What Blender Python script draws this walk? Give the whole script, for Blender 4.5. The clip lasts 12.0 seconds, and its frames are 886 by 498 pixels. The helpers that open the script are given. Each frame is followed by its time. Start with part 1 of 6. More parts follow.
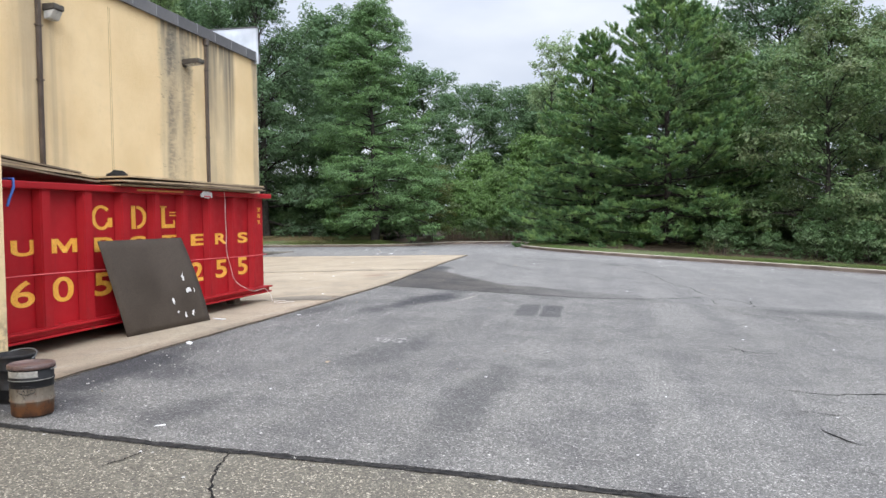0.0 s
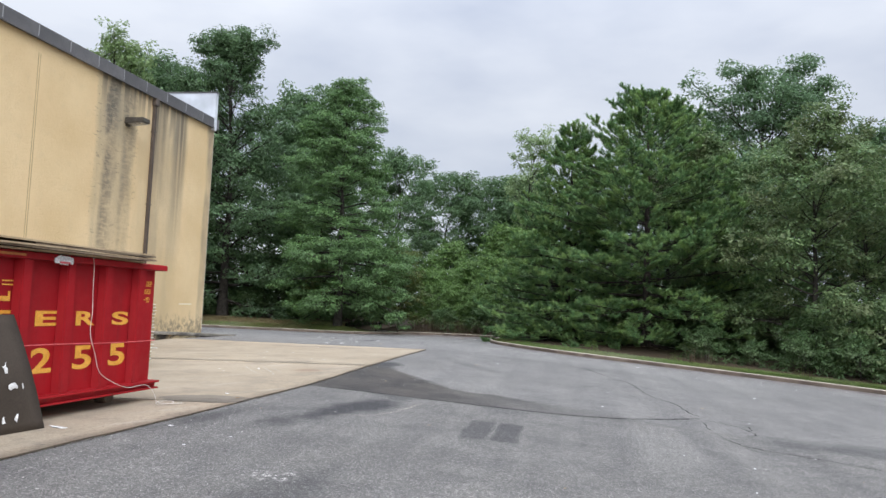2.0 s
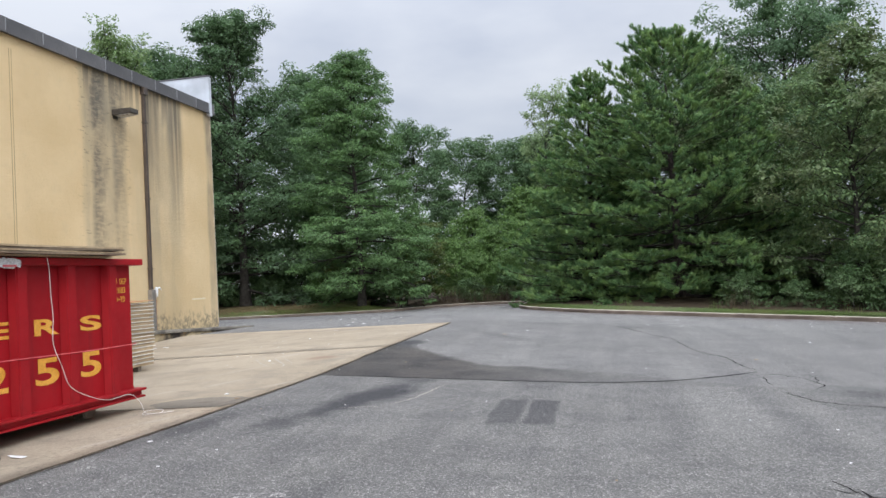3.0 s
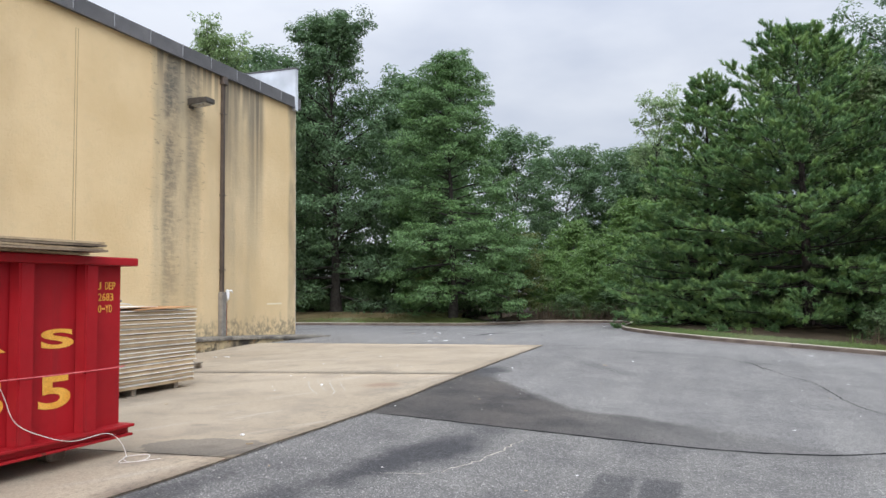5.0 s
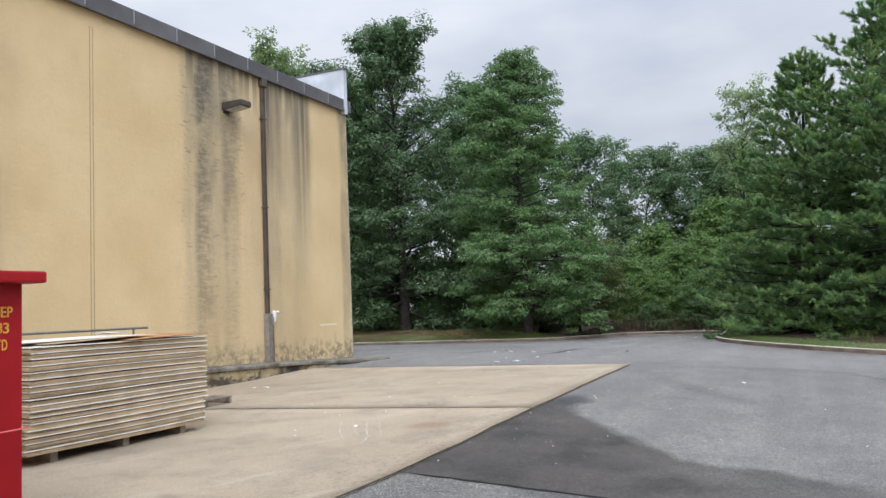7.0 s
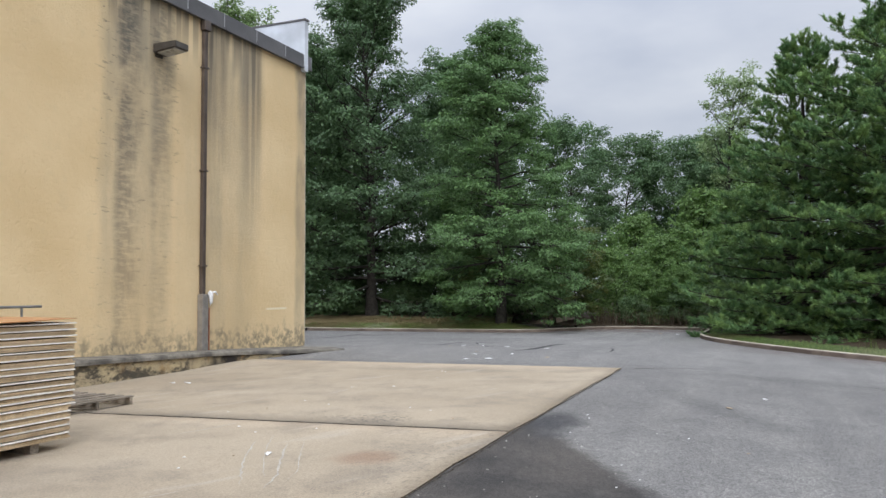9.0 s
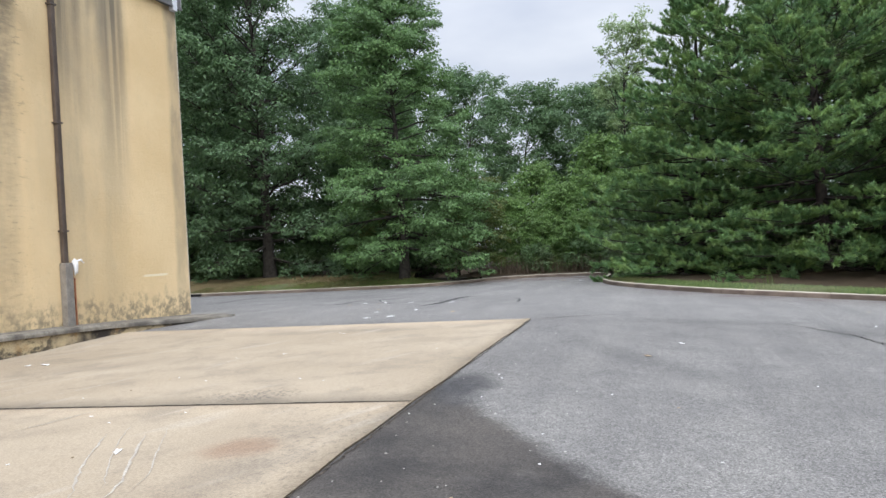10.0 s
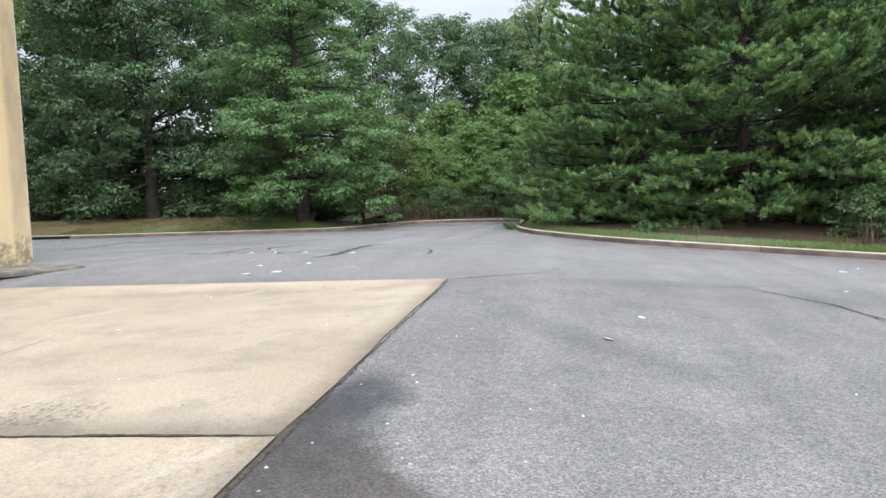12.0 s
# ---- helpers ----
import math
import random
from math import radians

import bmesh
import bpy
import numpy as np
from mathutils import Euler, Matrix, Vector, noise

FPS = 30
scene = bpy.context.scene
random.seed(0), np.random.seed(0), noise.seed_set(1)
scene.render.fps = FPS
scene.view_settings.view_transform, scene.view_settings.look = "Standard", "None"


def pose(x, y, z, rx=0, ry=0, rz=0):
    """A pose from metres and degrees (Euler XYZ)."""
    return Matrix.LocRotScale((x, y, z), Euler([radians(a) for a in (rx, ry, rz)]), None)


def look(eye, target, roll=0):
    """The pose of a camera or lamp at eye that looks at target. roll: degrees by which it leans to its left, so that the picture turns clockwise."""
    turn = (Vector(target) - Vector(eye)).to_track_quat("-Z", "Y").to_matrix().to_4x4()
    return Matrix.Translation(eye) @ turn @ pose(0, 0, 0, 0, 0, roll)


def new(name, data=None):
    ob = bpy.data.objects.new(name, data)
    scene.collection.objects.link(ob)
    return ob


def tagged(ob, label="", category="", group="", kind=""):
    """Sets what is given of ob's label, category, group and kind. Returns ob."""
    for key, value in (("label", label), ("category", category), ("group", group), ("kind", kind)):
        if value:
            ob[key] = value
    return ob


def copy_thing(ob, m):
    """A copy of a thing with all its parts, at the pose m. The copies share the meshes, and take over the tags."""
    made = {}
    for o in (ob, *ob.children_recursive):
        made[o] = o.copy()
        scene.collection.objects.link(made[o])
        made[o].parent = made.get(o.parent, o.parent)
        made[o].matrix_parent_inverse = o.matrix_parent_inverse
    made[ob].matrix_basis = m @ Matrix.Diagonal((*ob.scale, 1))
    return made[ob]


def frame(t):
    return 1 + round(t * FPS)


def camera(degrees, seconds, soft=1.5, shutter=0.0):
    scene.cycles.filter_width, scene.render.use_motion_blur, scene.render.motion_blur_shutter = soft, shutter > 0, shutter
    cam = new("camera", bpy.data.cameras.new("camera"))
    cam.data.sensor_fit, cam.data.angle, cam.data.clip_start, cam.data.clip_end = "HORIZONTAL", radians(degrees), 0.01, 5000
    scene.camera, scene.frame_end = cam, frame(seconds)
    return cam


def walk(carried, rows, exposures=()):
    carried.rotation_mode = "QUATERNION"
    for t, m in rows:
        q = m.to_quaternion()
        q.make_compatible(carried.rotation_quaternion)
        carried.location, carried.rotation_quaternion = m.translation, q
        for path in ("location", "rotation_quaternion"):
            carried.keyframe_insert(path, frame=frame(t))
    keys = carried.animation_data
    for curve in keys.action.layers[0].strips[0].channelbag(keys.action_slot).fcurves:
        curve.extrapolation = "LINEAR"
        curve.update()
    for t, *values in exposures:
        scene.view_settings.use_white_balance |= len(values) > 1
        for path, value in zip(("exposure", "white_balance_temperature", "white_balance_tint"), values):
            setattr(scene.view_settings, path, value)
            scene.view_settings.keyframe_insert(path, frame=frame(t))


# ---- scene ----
cam = camera(60.1, 12.0)
PATH = [
    (0, (0.044, -0.042, 1.509), (-0.347, 1.918, 1.424), -0.7),
    (0.5, (0.084, 0.567, 1.481), (-0.226, 2.542, 1.41), -0.2),
    (1, (0.094, 1.207, 1.478), (-0.256, 3.176, 1.438), -0.1),
    (1.5, (0.066, 1.84, 1.511), (-0.277, 3.809, 1.58), 1.5),
    (2, (0.093, 2.446, 1.535), (-0.241, 4.413, 1.683), 2.4),
    (2.5, (-0.005, 3.08, 1.556), (-0.368, 5.04, 1.718), -0.5),
    (3, (0.056, 3.759, 1.507), (-0.34, 5.718, 1.58), -3.1),
    (3.5, (-0.046, 4.302, 1.509), (-0.575, 6.229, 1.595), -0.6),
    (3.7, (-0.099, 4.596, 1.593), (-0.687, 6.501, 1.744), 0.7),
    (5.3, (-0.34, 6.519, 1.591), (-1.01, 8.401, 1.69), -0.7),
    (5.5, (-0.415, 6.758, 1.603), (-1.118, 8.628, 1.698), -0.6),
    (6, (-0.594, 7.359, 1.571), (-1.447, 9.164, 1.686), -0.5),
    (6.5, (-0.689, 7.97, 1.558), (-1.55, 9.77, 1.696), -2.5),
    (7, (-0.847, 8.567, 1.573), (-1.676, 10.381, 1.725), -2.4),
    (7.2, (-0.972, 8.831, 1.625), (-1.809, 10.639, 1.791), -1.8),
    (8.8, (-1.697, 10.686, 1.607), (-2.522, 12.498, 1.797), 0.5),
    (9, (-1.73, 10.96, 1.603), (-2.499, 12.803, 1.716), -0.4),
    (9.5, (-1.927, 11.51, 1.552), (-2.615, 13.388, 1.513), -2.3),
    (10, (-2.016, 12.064, 1.542), (-2.551, 13.991, 1.533), -3.1),
    (10.5, (-2.135, 12.67, 1.534), (-2.642, 14.603, 1.47), -3.4),
    (11, (-2.28, 13.258, 1.577), (-2.583, 15.232, 1.466), -3.6),
    (11.5, (-2.358, 13.896, 1.597), (-2.592, 15.876, 1.443), -3.7),
    (12, (-2.591, 14.522, 1.539), (-2.889, 16.492, 1.369), -1.9),
]
EXPOSURES = [(0, 0.13), (0.5, 0.20), (1.0, 0.12), (1.5, 0.04), (2.0, -0.14), (3.0, -0.20), (3.5, -0.10), (5.5, -0.16), (7.0, -0.24), (9.0, -0.34), (9.2, -0.14), (9.5, -0.06), (10.5, 0.08), (11.5, 0.24), (12.0, 0.24)]
walk(cam, [(t, look(eye, target, roll)) for t, eye, target, roll in PATH], EXPOSURES)

# ---- world, sun ----
world = bpy.data.worlds.new("overcast")
scene.world = world
world.use_nodes = True
wn, wl = world.node_tree.nodes, world.node_tree.links
wn.clear()
SUN_ELEV, SUN_ROT = radians(35.5), radians(154)
SUN_WAY = (0.363, -0.727, 0.582)
w_sky = wn.new("ShaderNodeTexSky")
w_sky.sky_type, w_sky.sun_disc, w_sky.sun_elevation, w_sky.sun_rotation = "NISHITA", False, SUN_ELEV, SUN_ROT
w_co = wn.new("ShaderNodeTexCoord")
w_sep = wn.new("ShaderNodeSeparateXYZ")
wl.new(w_co.outputs["Generated"], w_sep.inputs[0])
# luminance of a thin overcast, much brighter overhead than at the horizon
w_grad = wn.new("ShaderNodeMapRange")
w_grad.inputs["From Min"].default_value, w_grad.inputs["From Max"].default_value = 0.0, 1.0
w_grad.inputs["To Min"].default_value, w_grad.inputs["To Max"].default_value = 0.55, 3.8
w_pow = wn.new("ShaderNodeMath")
w_pow.operation, w_pow.use_clamp = "POWER", True
w_pow.inputs[1].default_value = 2.5
wl.new(w_sep.outputs["Z"], w_pow.inputs[0])
wl.new(w_pow.outputs[0], w_grad.inputs["Value"])
w_map = wn.new("ShaderNodeMapping")
w_map.inputs["Scale"].default_value = (1.0, 1.0, 2.6)
wl.new(w_co.outputs["Generated"], w_map.inputs["Vector"])
w_noise = wn.new("ShaderNodeTexNoise")
w_noise.inputs["Scale"].default_value, w_noise.inputs["Detail"].default_value, w_noise.inputs["Roughness"].default_value = 2.6, 5.0, 0.5
wl.new(w_map.outputs[0], w_noise.inputs["Vector"])
w_ramp = wn.new("ShaderNodeValToRGB")
w_ramp.color_ramp.elements[0].position, w_ramp.color_ramp.elements[0].color = 0.36, (0.63, 0.69, 0.83, 1)
w_ramp.color_ramp.elements[1].position, w_ramp.color_ramp.elements[1].color = 0.66, (0.90, 0.945, 1.04, 1)
wl.new(w_noise.outputs["Fac"], w_ramp.inputs[0])
w_cloud = wn.new("ShaderNodeVectorMath")
w_cloud.operation = "SCALE"
wl.new(w_ramp.outputs[0], w_cloud.inputs[0])
# the cloud glows broadly round the veiled sun
w_dot = wn.new("ShaderNodeVectorMath")
w_dot.operation = "DOT_PRODUCT"
w_dot.inputs[1].default_value = SUN_WAY
wl.new(w_co.outputs["Generated"], w_dot.inputs[0])
w_max = wn.new("ShaderNodeMath")
w_max.operation = "MAXIMUM"
wl.new(w_dot.outputs["Value"], w_max.inputs[0])
w_glow = wn.new("ShaderNodeMath")
w_glow.operation = "POWER"
w_glow.inputs[1].default_value = 3.0
wl.new(w_max.outputs[0], w_glow.inputs[0])
w_sum = wn.new("ShaderNodeMath")
w_sum.operation = "MULTIPLY_ADD"
w_sum.inputs[1].default_value = 3.0
wl.new(w_glow.outputs[0], w_sum.inputs[0])
wl.new(w_grad.outputs[0], w_sum.inputs[2])
wl.new(w_sum.outputs[0], w_cloud.inputs["Scale"])
w_bg1 = wn.new("ShaderNodeBackground")
w_bg1.inputs["Strength"].default_value = 1.0
wl.new(w_cloud.outputs[0], w_bg1.inputs["Color"])
w_bg2 = wn.new("ShaderNodeBackground")
w_bg2.inputs["Strength"].default_value = 0.1
wl.new(w_sky.outputs[0], w_bg2.inputs["Color"])
w_mix = wn.new("ShaderNodeMixShader")
w_mix.inputs[0].default_value = 0.12
wl.new(w_bg1.outputs[0], w_mix.inputs[1])
wl.new(w_bg2.outputs[0], w_mix.inputs[2])
w_out = wn.new("ShaderNodeOutputWorld")
wl.new(w_mix.outputs[0], w_out.inputs[0])

sun = new("sun", bpy.data.lights.new("sun", "SUN"))
sun.data.energy, sun.data.angle, sun.data.color = 1.4, radians(25), (0.98, 0.985, 1.0)
sun.matrix_world = look((30, -45, 48), (0, 15, 0))


# ---- mesh helpers ----
def link_mesh(name, me, material, parent=None, label=""):
    ob = new(name, me)
    if material:
        me.materials.append(material)
    if parent:
        ob.parent = parent
        top = parent.parent or parent
        ob.matrix_parent_inverse = top.matrix_basis.inverted() if not parent.parent else Matrix()
    if label:
        ob["label"] = label
    return ob


def part(name, bm, material, parent=None, label="", smooth=False):
    """Links a bmesh, built in world coordinates, as one mesh object, under a thing where one is given."""
    me = bpy.data.meshes.new(name)
    bmesh.ops.recalc_face_normals(bm, faces=bm.faces)
    bm.to_mesh(me)
    bm.free()
    if smooth:
        me.shade_smooth()
    return link_mesh(name, me, material, parent, label)


def soup(name, verts, faces, material, parent=None, label="", smooth=False):
    """One mesh from numpy arrays of vertices and equal-sided faces."""
    me = bpy.data.meshes.new(name)
    verts, faces = np.asarray(verts, np.float32), np.asarray(faces, np.int32)
    n, k = faces.shape
    me.vertices.add(len(verts))
    me.vertices.foreach_set("co", verts.ravel())
    me.loops.add(n * k)
    me.loops.foreach_set("vertex_index", faces.ravel())
    me.polygons.add(n)
    me.polygons.foreach_set("loop_start", np.arange(0, n * k, k, dtype=np.int32))
    me.update(calc_edges=True)
    if smooth:
        me.shade_smooth()
    return link_mesh(name, me, material, parent, label)


def thing(name, x, y, z, label, category, group="", rz=0.0):
    ob = new(name)
    ob.empty_display_size = 0.2
    ob.matrix_basis = pose(x, y, z, 0, 0, rz)
    return tagged(ob, label, category, group)


def add_box(bm, x0, x1, y0, y1, z0, z1, bevel=0.0):
    vs = bmesh.ops.create_cube(bm, size=1.0)["verts"]
    for v in vs:
        v.co = Vector((x0 + (v.co.x + 0.5) * (x1 - x0), y0 + (v.co.y + 0.5) * (y1 - y0), z0 + (v.co.z + 0.5) * (z1 - z0)))
    if bevel:
        es = list({e for v in vs for e in v.link_edges})
        bmesh.ops.bevel(bm, geom=es, offset=bevel, segments=2, affect="EDGES", profile=0.6)
    return vs


def box(x0, x1, y0, y1, z0, z1, bevel=0.0):
    bm = bmesh.new()
    add_box(bm, x0, x1, y0, y1, z0, z1, bevel)
    return bm


def moved(bm, m):
    bmesh.ops.transform(bm, matrix=m, verts=bm.verts)
    return bm


def lathe(profile, n=28, at=(0, 0, 0)):
    """A turned body from (radius, height) pairs."""
    bm = bmesh.new()
    rings = [[bm.verts.new((at[0] + r * math.cos(2 * math.pi * i / n), at[1] + r * math.sin(2 * math.pi * i / n), at[2] + h)) for i in range(n)] for r, h in profile]
    for a, b in zip(rings, rings[1:]):
        for i in range(n):
            bm.faces.new((a[i], a[(i + 1) % n], b[(i + 1) % n], b[i]))
    bm.faces.new(rings[0][::-1])
    bm.faces.new(rings[-1])
    return bm


def tube_arrays(pts, radii, n=6):
    """Vertices and quads of a tube through pts."""
    pts = np.asarray(pts, float)
    k = len(pts)
    tan = np.gradient(pts, axis=0)
    tan /= np.linalg.norm(tan, axis=1)[:, None] + 1e-9
    ref = np.where(np.abs(tan[:, 2:3]) > 0.9, np.array([[1.0, 0, 0]]), np.array([[0, 0, 1.0]]))
    u = np.cross(tan, ref)
    u /= np.linalg.norm(u, axis=1)[:, None] + 1e-9
    v = np.cross(tan, u)
    a = np.arange(n) * 2 * math.pi / n
    r = np.asarray(radii, float)[:, None, None] * np.ones((k, 1, 1))
    vs = pts[:, None, :] + r * (np.cos(a)[None, :, None] * u[:, None, :] + np.sin(a)[None, :, None] * v[:, None, :])
    i, j = np.meshgrid(np.arange(k - 1), np.arange(n), indexing="ij")
    f = np.stack([i * n + j, i * n + (j + 1) % n, (i + 1) * n + (j + 1) % n, (i + 1) * n + j], -1).reshape(-1, 4)
    return vs.reshape(-1, 3), f


def tube(name, pts, r, material, parent=None, label="", n=6):
    vs, f = tube_arrays(pts, [r] * len(pts) if isinstance(r, float) else r, n)
    return soup(name, vs, f, material, parent, label, True)


def spline(pts, step):
    """Points evenly spaced along a smooth line through pts."""
    p = np.asarray(pts, float)
    q = np.vstack([2 * p[0] - p[1], p, 2 * p[-1] - p[-2]])
    out = []
    for i in range(1, len(q) - 2):
        for s in np.linspace(0, 1, 24, endpoint=False):
            a, b, c, d = q[i - 1:i + 3]
            out.append(0.5 * ((2 * b) + (c - a) * s + (2 * a - 5 * b + 4 * c - d) * s * s + (3 * b - a - 3 * c + d) * s ** 3))
    out = np.array(out + [p[-1]])
    d = np.r_[0, np.cumsum(np.linalg.norm(np.diff(out, axis=0), axis=1))]
    t = np.linspace(0, d[-1], max(2, int(round(d[-1] / step)) + 1))
    return np.stack([np.interp(t, d, out[:, k]) for k in range(out.shape[1])], -1)


# ---- lie of the land ----
RISE_Y = (-5, 3, 9, 14.65, 19, 25, 30, 36, 43.5, 50)
RISE_Z = (0.10, 0.10, 0.125, 0.145, 0.20, 0.22, 0.16, -0.08, -0.31, -0.38)


def lie(x, y):
    """Height of the paved yard: it falls gently to the far side and to the east."""
    x, y = np.asarray(x, float), np.asarray(y, float)
    z = sum(np.interp(y + o, RISE_Y, RISE_Z) for o in (-2, -1, 0, 1, 2)) / 5
    fr = np.interp(y, (0, 8, 15, 29), (0.030, 0.042, 0.052, 0.065))
    fl = np.interp(y, (8, 12, 18, 23, 27), (0.0, 0.014, 0.022, 0.017, -0.003))
    return z - fr * np.clip(x + 4, 0, 26) - fl * np.clip(-4 - x, 0, 9)


# ---- materials ----
class Nodes:
    """Short hands for building a node material."""

    def __init__(self, name):
        self.m = bpy.data.materials.new(name)
        self.m.use_nodes = True
        self.t = self.m.node_tree
        self.b = self.t.nodes["Principled BSDF"]
        self.co = self.t.nodes.new("ShaderNodeTexCoord").outputs["Object"]

    def node(self, kind, **inputs):
        n = self.t.nodes.new(kind)
        for k, v in inputs.items():
            self.put(n.inputs[k.replace("_", " ")], v)
        return n

    def put(self, socket, v):
        if isinstance(v, bpy.types.NodeSocket):
            self.t.links.new(v, socket)
        elif isinstance(v, tuple) and len(v) == 3 and socket.type == "RGBA":
            socket.default_value = (*v, 1)
        else:
            socket.default_value = v

    def math(self, op, a, b=0.0, c=None):
        n = self.t.nodes.new("ShaderNodeMath")
        n.operation = op
        self.put(n.inputs[0], a)
        self.put(n.inputs[1], b)
        if c is not None:
            self.put(n.inputs[2], c)
        return n.outputs[0]

    def noise(self, scale, detail=4.0, rough=0.55, stretch=None, vec=None):
        co = vec or self.co
        if stretch:
            co = self.node("ShaderNodeMapping", Vector=co, Scale=stretch).outputs[0]
        return self.node("ShaderNodeTexNoise", Vector=co, Scale=scale, Detail=detail, Roughness=rough).outputs["Fac"]

    def ramp(self, v, lo, hi, a=0.0, b=1.0, smooth=True):
        n = self.node("ShaderNodeMapRange", Value=v)
        n.interpolation_type = "SMOOTHSTEP" if smooth else "LINEAR"
        for k, w in zip((1, 2, 3, 4), (lo, hi, a, b)):
            self.put(n.inputs[k], w)
        return n.outputs[0]

    def mix(self, f, a, b, kind="MIX"):
        n = self.t.nodes.new("ShaderNodeMix")
        n.data_type, n.blend_type = "RGBA", kind
        self.put(n.inputs[0], f)
        self.put(n.inputs[6], a)
        self.put(n.inputs[7], b)
        return n.outputs[2]

    def xyz(self):
        n = self.node("ShaderNodeSeparateXYZ", Vector=self.co)
        return n.outputs[0], n.outputs[1], n.outputs[2]

    def bump(self, h, strength=0.4, dist=0.01):
        self.put(self.b.inputs["Normal"], self.node("ShaderNodeBump", Height=h, Strength=strength, Distance=dist).outputs[0])

    def done(self, color, rough=0.8, metal=0.0, spec=0.5):
        self.put(self.b.inputs["Base Color"], color)
        self.put(self.b.inputs["Roughness"], rough)
        self.put(self.b.inputs["Metallic"], metal)
        self.put(self.b.inputs["Specular IOR Level"], spec)
        return self.m


def plain(name, c1, c2, rough=0.75, metal=0.0, scale=3.0, fine=60.0, bump=0.25, vary=0.0, spec=0.5):
    """Two tones at a large and a fine scale, with a little relief; vary: spread between alike objects."""
    n = Nodes(name)
    big, small = n.noise(scale), n.noise(fine, 3.0)
    col = n.mix(n.ramp(big, 0.32, 0.68), c1, c2)
    col = n.mix(0.5, col, n.mix(n.ramp(small, 0.3, 0.7), (0.55, 0.55, 0.55), (1.25, 1.25, 1.25)), "MULTIPLY")
    if vary:
        rnd = n.t.nodes.new("ShaderNodeObjectInfo").outputs["Random"]
        v = n.ramp(rnd, 0, 1, 1 - vary, 1 + vary, False)
        hsv = n.node("ShaderNodeHueSaturation", Color=col, Value=v)
        col = hsv.outputs[0]
    n.bump(small, bump, 0.004)
    return n.done(col, n.ramp(big, 0.3, 0.7, rough - 0.1, min(1, rough + 0.1)), metal, spec)


def stain(n, x, y, cx, cy, rx, ry, deg, wob):
    """A soft-edged oval blot on the ground, its edge broken by the noise wob."""
    c, s = math.cos(radians(deg)), math.sin(radians(deg))
    dx, dy = n.math("SUBTRACT", x, cx), n.math("SUBTRACT", y, cy)
    u = n.math("DIVIDE", n.math("ADD", n.math("MULTIPLY", dx, c), n.math("MULTIPLY", dy, s)), rx)
    v = n.math("DIVIDE", n.math("SUBTRACT", n.math("MULTIPLY", dy, c), n.math("MULTIPLY", dx, s)), ry)
    d = n.math("SQRT", n.math("ADD", n.math("MULTIPLY", u, u), n.math("MULTIPLY", v, v)))
    return n.ramp(n.math("ADD", d, n.math("MULTIPLY", n.math("SUBTRACT", wob, 0.5), 1.9)), 1.20, 0.30)


